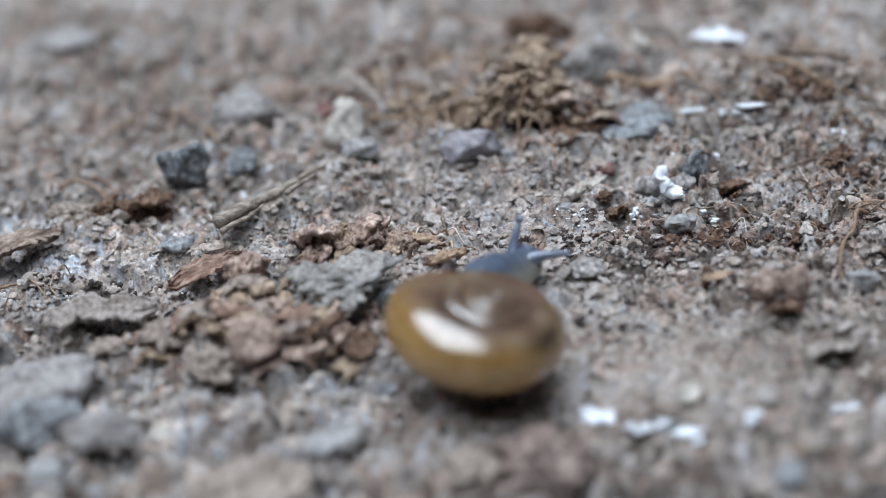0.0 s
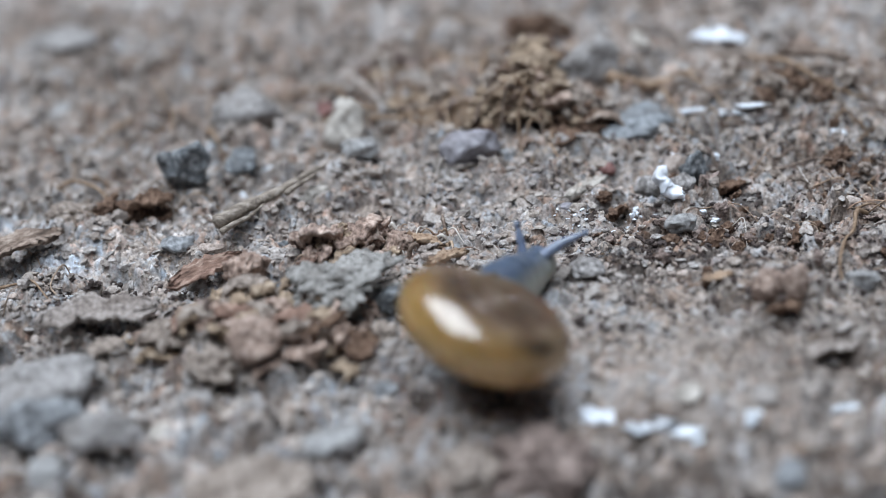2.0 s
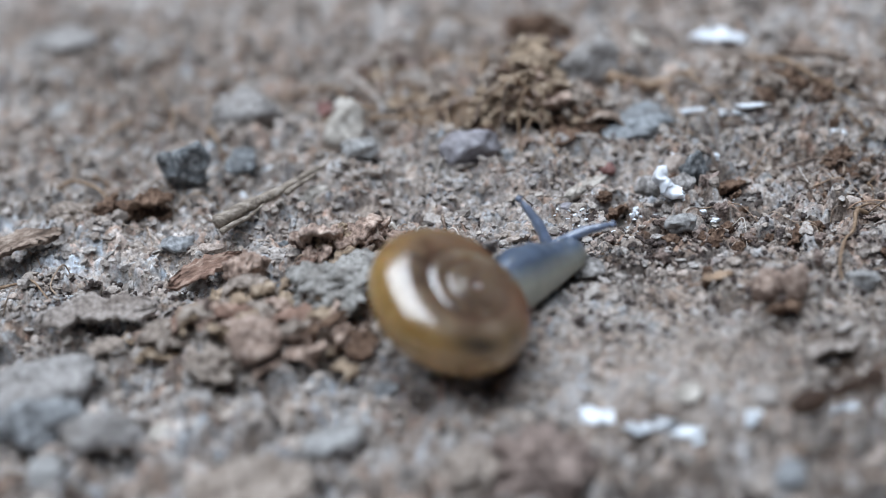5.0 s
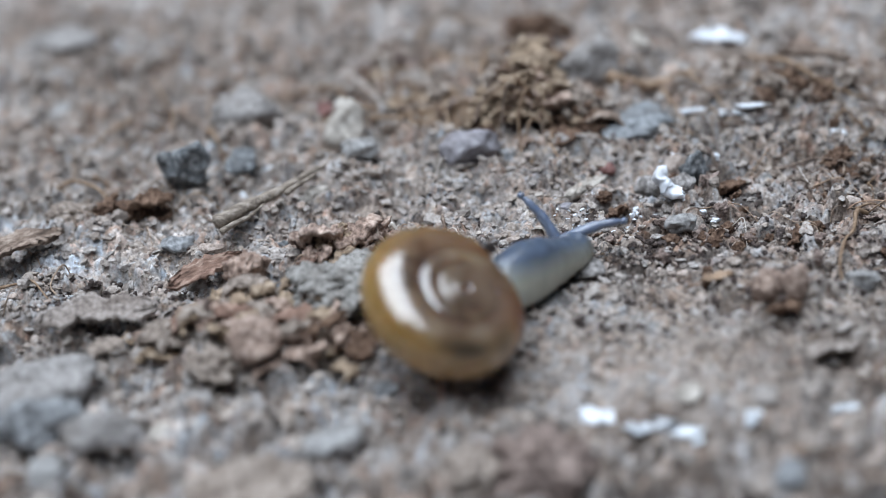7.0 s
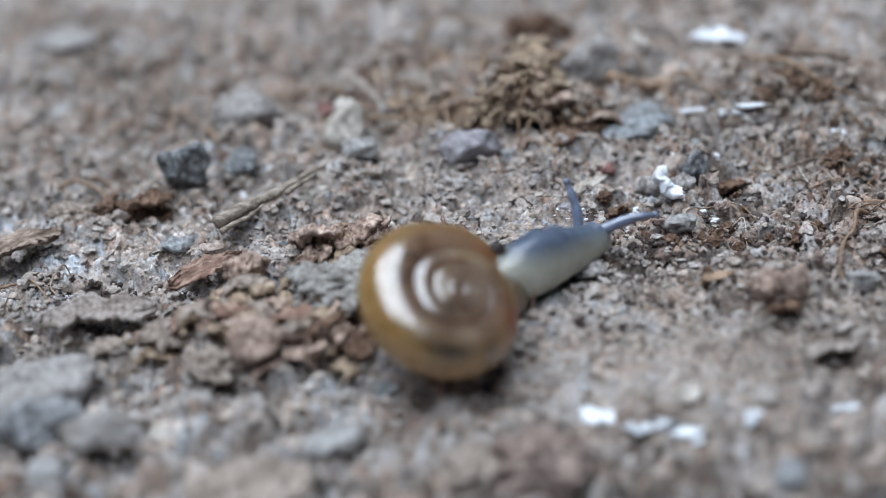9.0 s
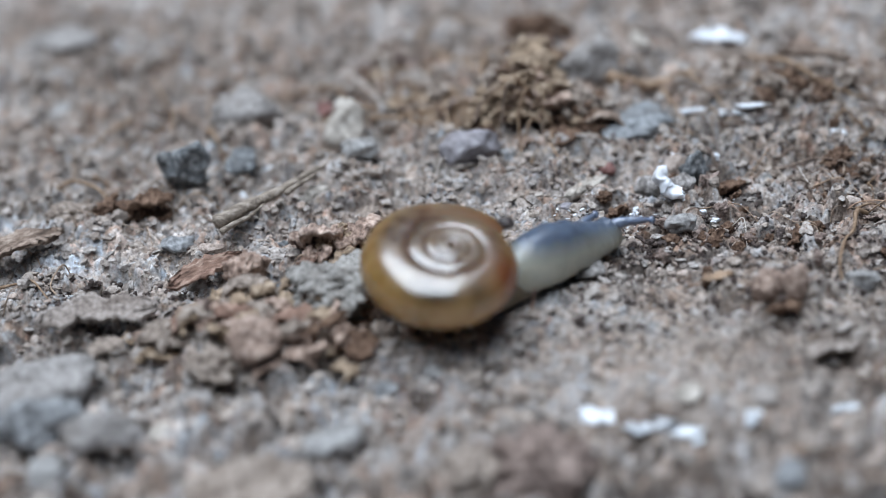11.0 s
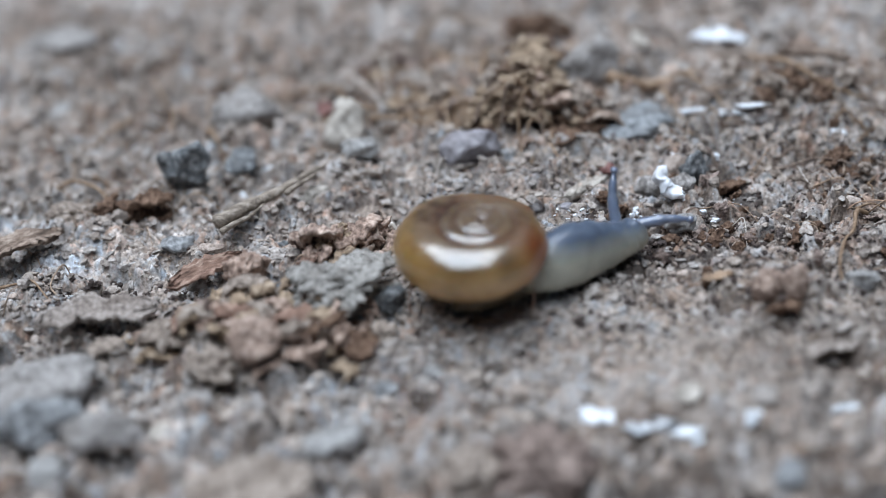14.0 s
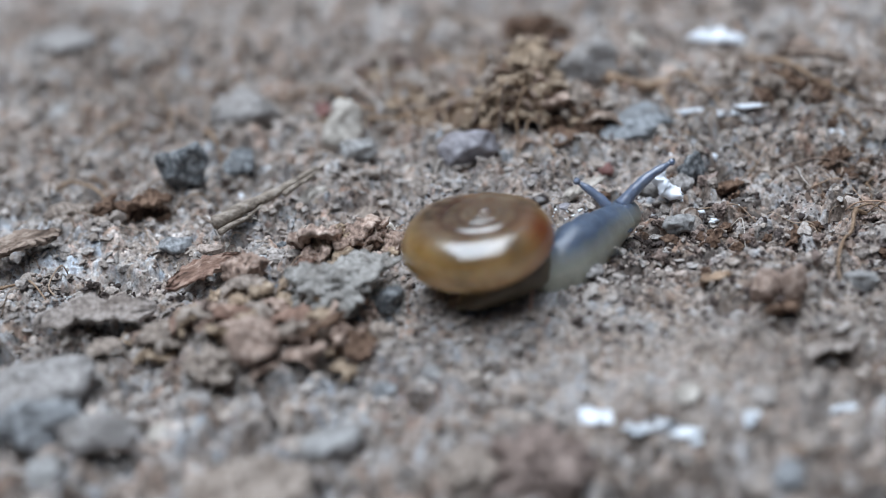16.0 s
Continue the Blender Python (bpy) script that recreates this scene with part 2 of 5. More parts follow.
# ---- the lie of the ground, in millimetres ----
def lattice(ix, iy, seed):
    h = (ix.astype(np.int64) * 374761393 + iy.astype(np.int64) * 668265263 + seed * 974711) & 0x7FFFFFFF
    h = ((h ^ (h >> 13)) * 1274126177) & 0x7FFFFFFF
    h = ((h ^ (h >> 16)) * 461845907) & 0x7FFFFFFF
    return ((h ^ (h >> 15)) & 0xFFFF) / 65535.0


def wave(x, y, size, seed):
    u, v = x / size, y / size
    iu, iv = np.floor(u), np.floor(v)
    fu, fv = u - iu, v - iv
    su, sv = fu * fu * (3 - 2 * fu), fv * fv * (3 - 2 * fv)
    a, b = lattice(iu, iv, seed), lattice(iu + 1, iv, seed)
    c, d = lattice(iu, iv + 1, seed), lattice(iu + 1, iv + 1, seed)
    return (a + (b - a) * su) * (1 - sv) + (c + (d - c) * su) * sv - 0.5


def piled(x, y, cell, seed, steep=1.5):
    """Soil broken into blocky chips that lie on one another: the height, and a tone and a hue for each chip."""
    u, v = x / cell, y / cell
    iu, iv = np.floor(u), np.floor(v)
    best = np.full_like(x, -0.3)
    tone, hue = np.full_like(x, 0.35), np.full_like(x, 0.45)
    for du in (-1, 0, 1):
        for dv in (-1, 0, 1):
            a, b = iu + du, iv + dv
            ex, ey = u - a - lattice(a, b, seed), v - b - lattice(a, b, seed + 1)
            turn = 6.283 * lattice(a, b, seed + 6)
            ct, st = np.cos(turn), np.sin(turn)
            long, wide = 0.36 + 0.36 * lattice(a, b, seed + 7), 0.26 + 0.3 * lattice(a, b, seed + 8)
            p, q = np.abs(ex * ct + ey * st) / long, np.abs(ey * ct - ex * st) / wide
            d = np.maximum(np.maximum(p, q), 0.72 * (p + q))
            lean = 0.9 * ((lattice(a, b, seed + 2) - 0.5) * ex + (lattice(a, b, seed + 3) - 0.5) * ey)
            top = 0.62 * lattice(a, b, seed + 4) - 0.12 + lean - 0.10 * d * d - steep * np.maximum(0, d - 0.82)
            first = top > best
            best = np.where(first, top, best)
            tone = np.where(first, lattice(a, b, seed + 5), tone)
            hue = np.where(first, lattice(a, b, seed + 9), hue)
    return best * cell, tone, hue


def swell(x, y, cx, cy, rx, ry, height):
    return height * np.exp(-((x - cx) / rx) ** 2 - ((y - cy) / ry) ** 2)


def ground_height(x, y, tones=False):
    x, y = np.asarray(x, float), np.asarray(y, float)
    near = np.exp(-((x / 60) ** 4 + (y / 60) ** 4))
    track = np.exp(-((x - 3.5) / 8.0) ** 2 - ((y + 5.0) / 7.0) ** 2)
    fine_soil = np.exp(-((x - 13.0) / 11.0) ** 2 - ((y + 10.0) / 8.5) ** 2)
    calm = 1 - np.maximum(0.75 * track, 0.45 * fine_soil)
    ux = x + 0.8 * wave(x, y, 1.9, 41) + 0.35 * wave(x, y, 0.6, 43) + 0.12 * wave(x, y, 0.25, 45)
    uy = y + 0.8 * wave(x, y, 1.9, 42) + 0.35 * wave(x, y, 0.6, 44) + 0.12 * wave(x, y, 0.25, 46)
    h = 1.3 * wave(x, y, 17, 1) + calm * (1.0 * wave(ux, uy, 5.3, 2) + 0.6 * wave(ux, uy, 2.3, 3))
    big, tone_a, hue_a = piled(ux, uy, 2.1, 10, 0.8)
    mid, tone_b, hue_b = piled(ux, uy, 0.92, 110, 0.8)
    small, tone_c, hue_c = piled(ux, uy, 0.45, 210, 1.1)
    tiny, tone_d, hue_d = piled(x, y, 0.24, 310)
    h += (0.62 * (big - 0.5) * calm + 0.7 * (mid - 0.22) * (0.2 + 0.8 * calm) + 0.55 * (small - 0.1) * (0.45 + 0.55 * calm) + 0.5 * (tiny - 0.05)) * (0.4 + 0.6 * near)
    # plates of crust and the cracks between them
    plates, tone_e, _ = piled(ux * 0.8, uy * 1.25, 3.4, 410, 0.7)
    h += 0.26 * (plates - 0.7) * calm * near
    for size, seed, depth in ((3.3, 61, 1.0), (1.5, 62, 0.75), (0.8, 63, 0.5)):
        line = np.abs(wave(ux, uy * 1.3, size, seed)) / 0.034
        h -= depth * np.exp(-line * line) * np.clip(4 * wave(x, y, size * 1.7, seed + 5), 0, 1) * (0.35 + 0.65 * calm) * near
    h += fine_soil * (0.5 * wave(ux, uy, 1.3, 7) + 0.7 * wave(ux, uy, 2.9, 8)) + 0.14 * wave(x, y, 0.5, 5) + 0.08 * wave(x, y, 0.24, 6)
    # the swells of the soil
    h += swell(x, y, -10.01, -6.61, 6.0, 3.2, 0.35) + swell(x, y, 5.50, 17.38, 3.6, 5.0, 1.2)
    h += swell(x, y, -5.52, -2.53, 3.0, 3.0, 0.5) + swell(x, y, 20.27, 12.68, 8.0, 8.0, 0.8)
    h += swell(x, y, 15.81, -6.46, 3.0, 3.0, 0.4) - swell(x, y, -18.07, -0.83, 4.0, 3.5, 0.5)
    h = h * near - 0.35
    h = h + (-0.12 - h) * 0.6 * track
    # narrow black hollows
    h -= swell(x, y, 17.7, -10.45, 1.1, 0.4, 1.6) + swell(x, y, 9.71, 3.32, 0.6, 0.8, 1.2) + swell(x, y, -17.43, -5.40, 2.4, 0.5, 1.2)
    h -= swell(x, y, -4.10, -5.87, 1.3, 0.7, 1.8) + swell(x, y, -8.47, -10.38, 1.0, 0.4, 1.2) + swell(x, y, 7.01, 13.70, 1.2, 1.4, 1.4)
    h -= swell(x, y, 3.99, -13.58, 0.5, 0.3, 0.8) + swell(x, y, -14.63, -4.1, 1.6, 0.45, 1.6) + swell(x, y, -2.74, -5.02, 0.7, 0.6, 1.6) + swell(x, y, -11.2, -1.1, 1.3, 0.5, 1.3)
    mix = 0.07 * tone_a + 0.07 * tone_e + 0.34 * tone_b + 0.3 * tone_c + 0.22 * tone_d - 0.16 * fine_soil - swell(x, y, 9.76, -1.31, 3.4, 2.6, 0.2) - swell(x, y, 18.33, -14.81, 5.0, 7.0, 0.1) + swell(x, y, -15.78, 4.05, 10.0, 5.0, 0.14) + swell(x, y, -2.66, 4.01, 3.5, 3.0, 0.1)
    # first patch: darker soil, and the shell's shadow deepened in its tone
    mix = mix - swell(x, y, 2.19, -9.15, 4.5, 2.2, 0.14) + swell(x, y, 6.27, -10.15, 3.0, 3.0, 0.08) - swell(x, y, 6.18, -19.85, 10.0, 4.0, 0.14)
    brown = np.exp(-((x - 18.0) / 10.5) ** 2 - ((y - 0.5) / 9.0) ** 2)
    brown = np.maximum(brown, 0.7 * near * np.clip((y - 12.0) / 10.0, 0, 1))
    mix = mix - 0.09 * brown
    here = (1 - 0.7 * fine_soil) * np.exp(-((x / 45) ** 4 + (y / 45) ** 4))
    return (h, 0.45 - 0.07 * fine_soil + swell(x, y, 6.0, -8.0, 4.5, 2.5, 0.08) - swell(x, y, -20.0, 30.0, 13.0, 11.0, 0.09) - 0.07 * near * np.clip((-13.0 - y) / 5.0, 0, 1) + (mix - 0.45) * here, 0.5 + (0.2 * hue_a + 0.45 * hue_b + 0.35 * hue_c + 0.14 * brown - 0.5) * here) if tones else h


def lie(x, y):
    return float(ground_height(np.array([x]), np.array([y]))[0])


def spread(lo, hi, steps, far):
    """Grid lines that lie close together where the soil is seen closest and ever further apart out to the horizon. steps: (up to, apart)."""
    inner, at = [lo], lo
    for end, step in steps:
        line = np.linspace(at, end, int(round((end - at) / step)) + 1)[1:]
        inner, at = [*inner, *line], end
    out = [0.15]
    while sum(out) < far:
        out.append(out[-1] * 1.28)
    tail = np.cumsum(out)
    return np.concatenate([lo - tail[::-1], np.array(inner), hi + tail])


def ground():
    xs = spread(-34.0, 34.0, ((-24, 0.18), (24, 0.086), (34, 0.18)), 150000.0)
    ys = spread(-24.0, 40.0, ((-10, 0.15), (9, 0.084), (20, 0.14), (40, 0.26)), 150000.0)
    gx, gy = np.meshgrid(xs, ys)
    gz, tone, hue = ground_height(gx, gy, True)
    nx, ny = len(xs), len(ys)
    me = bpy.data.meshes.new("ground")
    co = np.stack([gx, gy, gz], -1).reshape(-1, 3) * MM
    i = np.arange(nx * ny).reshape(ny, nx)
    quads = np.stack([i[:-1, :-1], i[:-1, 1:], i[1:, 1:], i[1:, :-1]], -1).reshape(-1)
    count = len(quads) // 4
    me.vertices.add(nx * ny)
    me.vertices.foreach_set("co", co.reshape(-1))
    me.loops.add(len(quads))
    me.loops.foreach_set("vertex_index", quads)
    me.polygons.add(count)
    me.polygons.foreach_set("loop_start", np.arange(0, len(quads), 4))
    me.polygons.foreach_set("loop_total", np.full(count, 4))
    me.polygons.foreach_set("use_smooth", np.ones(count, bool))
    me.update(calc_edges=True)
    me.materials.append(SOIL)
    me.attributes.new("crumb_tone_and_shade", "FLOAT", "POINT").data.foreach_set("value", tone.reshape(-1))
    me.attributes.new("crumb_hue", "FLOAT", "POINT").data.foreach_set("value", hue.reshape(-1))
    return tagged(new("ground", me), "dry crumbly grey-brown garden soil", "soil", kind="structure")


GROUND = ground()


# ---- shapes ----
def part(name, bm, material, parent, label=""):
    """Links a bmesh (in millimetres) as one mesh object under its thing."""
    me = bpy.data.meshes.new(name)
    bmesh.ops.scale(bm, vec=(MM, MM, MM), verts=bm.verts)
    bm.to_mesh(me)
    bm.free()
    me.polygons.foreach_set("use_smooth", [True] * len(me.polygons))
    me.materials.append(material)
    ob = new(name, me)
    ob.parent = parent
    return tagged(ob, label) if label else ob


def thing(name, bm, material, m, label, category, group=""):
    ob = part(name, bm, material, None)
    ob.matrix_basis = m
    return tagged(ob, label, category, group)


def place(x, y, z, rx=0, ry=0, rz=0):
    return pose(x * MM, y * MM, z * MM, rx, ry, rz)


def lump(size, seed, rough=0.25, facets=0, level=3, pitted=0.0):
    """A stone or clod: a ball knocked flat on some sides, roughened at three scales."""
    rng = random.Random(seed)
    bm = bmesh.new()
    bmesh.ops.create_icosphere(bm, subdivisions=level, radius=1.0)
    planes = []
    for _ in range(facets):
        n = Vector((rng.gauss(0, 1), rng.gauss(0, 1), rng.gauss(0, 1))).normalized()
        planes.append((n, rng.uniform(0.55, 0.85)))
    off = Vector((rng.uniform(-50, 50), rng.uniform(-50, 50), rng.uniform(-50, 50)))
    for v in bm.verts:
        p = v.co.copy()
        for n, d in planes:
            over = p.dot(n) - d
            if over > 0:
                p -= n * over * 0.92
        k = 1 + rough * (0.9 * noise.noise(p * 1.3 + off) + 0.5 * noise.noise(p * 3.1 + off) + 0.18 * noise.noise(p * 7.0 + off))
        if pitted:
            k -= 1.2 * pitted * max(0.0, noise.noise(p * 1.9 + off * 1.7) - 0.18)
            q = p + 0.35 * Vector((noise.noise(p * 2.1 + off), noise.noise(p * 2.1 - off), noise.noise(p * 2.1 + off * 2)))
            near = noise.voronoi(q * 2.3 + off * 0.6)[0]
            grain = noise.voronoi(q * 5.6 + off)[0]
            k += pitted * (0.75 * min(near[1] - near[0], 0.42) + 0.42 * min(grain[1] - grain[0], 0.4) - 0.32 + 0.1 * noise.noise(p * 13.0 + off))
        p *= k
        v.co = Vector((p.x * size[0] / 2, p.y * size[1] / 2, p.z * size[2] / 2))
    return bm


def pebble(x, y, size, material, seed, label, rz=0, sink=0.3, facets=6, rough=0.3, tilt=0, pitted=0.12):
    bm = lump(size, seed, rough, facets + 5, 4, pitted)
    return thing("pebble", bm, material, place(x, y, lie(x, y) + size[2] * (0.6 - sink), tilt, 0, rz), label, "stone", "stones on the soil")


def clod(x, y, size, material, seed, label, rz=0, sink=0.3, rough=0.4, pitted=0.5, up=0.0, level=5):
    bm = lump(size, seed, rough, 2, level, pitted)
    return thing("soil_clod", bm, material, place(x, y, lie(x, y) + up + size[2] * (0.5 - sink), 0, 0, rz), label, "clod", "clods on the soil")


def flake(x, y, size, material, seed, label, rz=0, rx=0, ry=0, up=0.35, name="bark_chip", category="bark"):
    """A thin chip with a torn outline, bowed along its length, grooved along the grain."""
    rng = random.Random(seed)
    bm = bmesh.new()
    nx, ny = 34, 18
    off = Vector((rng.uniform(-50, 50), rng.uniform(-50, 50), 0))
    rows = {}
    for side in (1, -1):
        for i in range(nx + 1):
            for j in range(ny + 1):
                u, v = 2 * i / nx - 1, 2 * j / ny - 1
                width = (1 - abs(u) ** 3.0) ** 0.5 * (0.8 + 0.45 * noise.noise(Vector((u * 2.2, v * 0.5, 3)) + off) + 0.4 * noise.noise(Vector((u * 8.0, v * 0.7, 13)) + off)) + 0.05
                px = u * size[0] / 2 * (1 + 0.25 * noise.noise(Vector((v * 2.0, 7, 1)) + off) + 0.3 * noise.noise(Vector((v * 7.0, 17, 1)) + off))
                py = v * width * size[1] / 2 + 0.16 * size[1] * noise.noise(Vector((u * 1.6, 0, 9)) + off)
                bow = 0.16 * size[0] * (0.5 - u * u) * 0.4 + 0.12 * size[1] * v * v
                groove = 0.55 * size[2] * noise.noise(Vector((u * 1.6, v * 5.0, 5)) + off) + 0.5 * size[2] * noise.noise(Vector((u * 5, v * 13.0, 5)) + off)
                edge = max(abs(u), abs(v)) ** 6
                pz = bow + side * size[2] / 2 * (1 - 0.75 * edge) + (groove if side > 0 else groove * 0.6)
                rows[side, i, j] = bm.verts.new((px, py, pz))
    for side in (1, -1):
        for i in range(nx):
            for j in range(ny):
                q = [rows[side, i, j], rows[side, i + 1, j], rows[side, i + 1, j + 1], rows[side, i, j + 1]]
                bm.faces.new(q if side > 0 else q[::-1])
    rim = [(i, 0) for i in range(nx)] + [(nx, j) for j in range(ny)] + [(i, ny) for i in range(nx, 0, -1)] + [(0, j) for j in range(ny, 0, -1)]
    for a, b in zip(rim, rim[1:] + rim[:1]):
        bm.faces.new([rows[1, *b], rows[1, *a], rows[-1, *a], rows[-1, *b]])
    return thing(name, bm, material, place(x, y, lie(x, y) + up, rx, ry, rz), label, category)


def scrap(x, y, size, material, seed, label, rz=0, rx=0, ry=0, up=0.3):
    """A torn, crumpled piece of crust or rotten leaf, thick in the middle and ragged at the edge."""
    rng = random.Random(seed)
    bm = bmesh.new()
    nx, ny = 26, 18
    off = Vector((rng.uniform(-50, 50), rng.uniform(-50, 50), rng.uniform(-50, 50)))
    rows = {}
    for side in (1, -1):
        for i in range(nx + 1):
            for j in range(ny + 1):
                u, v = 2 * i / nx - 1, 2 * j / ny - 1
                a = math.atan2(v, u)
                ring = Vector((math.cos(a), math.sin(a), 0))
                reach = 0.8 + 0.5 * noise.noise(ring * 1.4 + off) + 0.35 * noise.noise(ring * 4.5 + off)
                squeeze = 1 - 0.22 * min(abs(u), abs(v)) ** 2
                q = Vector((u, v, 0))
                fold = 0.42 * noise.noise(q * 1.2 + off) + 0.34 * abs(noise.noise(q * 2.3 - off)) + 0.06 * noise.noise(q * 5.5 + off)
                edge = max(abs(u), abs(v)) ** 5
                knob = 0.85 + 0.5 * noise.noise(q * 2.6 + off * 2) + 0.16 * noise.noise(q * 8.0 + off * 2)
                px = u * reach * squeeze + 0.16 * noise.noise(q * 2.0 + off * 3)
                py = v * reach * squeeze + 0.16 * noise.noise(q * 2.0 - off * 3)
                pz = fold * 0.5 * (size[0] + size[1]) / 2 + side * size[2] / 2 * max(0.12, knob) * (1 - 0.8 * edge)
                rows[side, i, j] = bm.verts.new((px * size[0] / 2, py * size[1] / 2, pz))
    for side in (1, -1):
        for i in range(nx):
            for j in range(ny):
                q = [rows[side, i, j], rows[side, i + 1, j], rows[side, i + 1, j + 1], rows[side, i, j + 1]]
                bm.faces.new(q if side > 0 else q[::-1])
    rim = [(i, 0) for i in range(nx)] + [(nx, j) for j in range(ny)] + [(i, ny) for i in range(nx, 0, -1)] + [(0, j) for j in range(ny, 0, -1)]
    for a, b in zip(rim, rim[1:] + rim[:1]):
        bm.faces.new([rows[1, *b], rows[1, *a], rows[-1, *a], rows[-1, *b]])
    return thing("earth_scrap", bm, material, place(x, y, lie(x, y) + up, rx, ry, rz), label, "clod", "torn scraps of earth")


def curl(x, y, size, material, seed, label, rz=90, rx=0, up=0.2, arc=150):
    """A curled flake of dry earth: a piece of a tube, hollow below, ragged at its rim. size: along the tube, across it, thick."""
    rng = random.Random(seed)
    bm = bmesh.new()
    nx, ny = 20, 26
    off = Vector((rng.uniform(-50, 50), rng.uniform(-50, 50), rng.uniform(-50, 50)))
    bend = radians(arc)
    radius = size[1] / (2 * math.sin(min(bend, math.pi) / 2))
    rows = {}
    for side in (1, -1):
        for i in range(nx + 1):
            for j in range(ny + 1):
                u, v = 2 * i / nx - 1, 2 * j / ny - 1
                q = Vector((u * 1.5, v * 2.2, 0))
                rag = 1 + 0.45 * noise.noise(Vector((v * 2.4, 3, 0)) + off) + 0.28 * noise.noise(Vector((v * 7.0, 9, 0)) + off)
                a = v * bend / 2 * (1 + 0.2 * noise.noise(Vector((u * 2.0, 5, 0)) + off))
                edge = max(abs(u), abs(v)) ** 5
                r = radius * (1 + 0.22 * noise.noise(q + off) + 0.12 * noise.noise(q * 2.7 + off) + 0.06 * noise.noise(q * 7.0 + off) - 0.12 * u)
                r += side * size[2] / 2 * (1 - 0.7 * edge) * (1 + 0.7 * noise.noise(q * 3.3 - off))
                rows[side, i, j] = bm.verts.new((u * size[0] / 2 * rag, r * math.sin(a), r * math.cos(a) - radius * math.cos(bend / 2)))
    for side in (1, -1):
        for i in range(nx):
            for j in range(ny):
                q = [rows[side, i, j], rows[side, i + 1, j], rows[side, i + 1, j + 1], rows[side, i, j + 1]]
                bm.faces.new(q if side > 0 else q[::-1])
    rim = [(i, 0) for i in range(nx)] + [(nx, j) for j in range(ny)] + [(i, ny) for i in range(nx, 0, -1)] + [(0, j) for j in range(ny, 0, -1)]
    for a, b in zip(rim, rim[1:] + rim[:1]):
        bm.faces.new([rows[1, *b], rows[1, *a], rows[-1, *a], rows[-1, *b]])
    return thing("earth_curl", bm, material, place(x, y, lie(x, y) + up, rx, 0, rz), label, "clod", "torn scraps of earth")


def strand_mesh(bm, points, thick, sides=6, steps=7, taper=0.35):
    """A rounded strand through the points."""
    pts = [Vector(p) for p in points]
    ext = [pts[0] * 2 - pts[1], *pts, pts[-1] * 2 - pts[-2]]
    line = []
    for k in range(len(pts) - 1):
        a, b, c, d = ext[k:k + 4]
        for s in range(steps):
            t = s / steps
            line.append(0.5 * (2 * b + (c - a) * t + (2 * a - 5 * b + 4 * c - d) * t * t + (3 * b - a - 3 * c + d) * t ** 3))
    line.append(pts[-1])
    rings = []
    for i, p in enumerate(line):
        way = (line[min(i + 1, len(line) - 1)] - line[max(i - 1, 0)]).normalized()
        side = way.cross(Vector((0.13, 0.21, 1))).normalized()
        over = side.cross(way)
        r = thick / 2 * (1 - (1 - taper) * i / len(line)) * (1 + 0.25 * noise.noise(p * 2.3))
        rings.append([bm.verts.new(p + (side * math.cos(2 * math.pi * s / sides) + over * math.sin(2 * math.pi * s / sides)) * r) for s in range(sides)])
    for a, b in zip(rings, rings[1:]):
        for s in range(sides):
            bm.faces.new([a[s], a[(s + 1) % sides], b[(s + 1) % sides], b[s]])
    bm.faces.new(rings[0][::-1])
    bm.faces.new(rings[-1])


def strand(name, points, thick, material, label, category="root", group=""):
    """points: x, y and the height over the soil there."""
    bm = bmesh.new()
    x0, y0 = points[0][:2]
    z0 = lie(x0, y0)
    strand_mesh(bm, [(x - x0, y - y0, lie(x, y) - z0 + h) for x, y, h in points], thick)
    return thing(name, bm, material, place(x0, y0, z0), label, category, group)


# ---- stones ----
pebble(-13.89, 10.28, (3.2, 2.6, 2.8), DARK, 3, "dark blue-grey angular stone on the soil", 20, 0.25, 8)
pebble(-11.03, 12.94, (2.7, 2.0, 2.0), DARK, 4, "small dark angular stone on the soil", 70, 0.18, 8)
pebble(-11.12, 18.80, (5.4, 4.2, 4.4), SLAB, 5, "flat brownish-grey stone half sunk in soil", 0, 0.22, 7)
pebble(1.9, 10.1, (3.4, 2.5, 2.2), PLUM, 6, "smooth purplish grey pebble on the soil", 10, 0.2, 0, 0.2, 0, 0.04)
pebble(-5.21, 15.73, (3.2, 2.6, 3.4), PALE, 7, "pale chalky angular stone on the soil", 35, 0.15, 8)
pebble(-4.22, 11.88, (2.4, 1.8, 1.6), GREY, 8, "grey stone beside the chalky one", 5, 0.35, 6)
pebble(11.6, 12.9, (5.0, 4.4, 1.2), STEEL, 9, "flat blue-grey stone half sunk in soil", 0, 0.42, 6)
pebble(-19.3, -9.2, (8.8, 5.0, 3.6), SLAB, 10, "large brownish-grey block of stone bedded in soil", 10, 0.32, 12, 0.4, 0, 0.3)
pebble(-18.65, -12.55, (5.2, 2.6, 2.8), BLUE, 11, "blue-grey stone against a larger block", 8, 0.15, 9, 0.4, 0, 0.3)
pebble(-15.52, -14.43, (4.2, 2.4, 2.0), SLAB, 12, "rounded grey-brown stone on the soil", 18, 0.15, 5)
pebble(-17.89, -15.47, (2.4, 2.2, 1.8), GREY, 13, "small rounded grey stone on the soil", 0, 0.35, 4)
pebble(-13.92, 3.48, (1.9, 1.7, 1.2), BLUE, 14, "small blue-grey angular stone on the soil", 15, 0.3, 9)
clod(-5.03, -4.00, (5.0, 4.4, 1.9), DULL, 15, "dull slate-grey crumbling clod among brown ones", 15, 0.3, 0.6, 0.6)
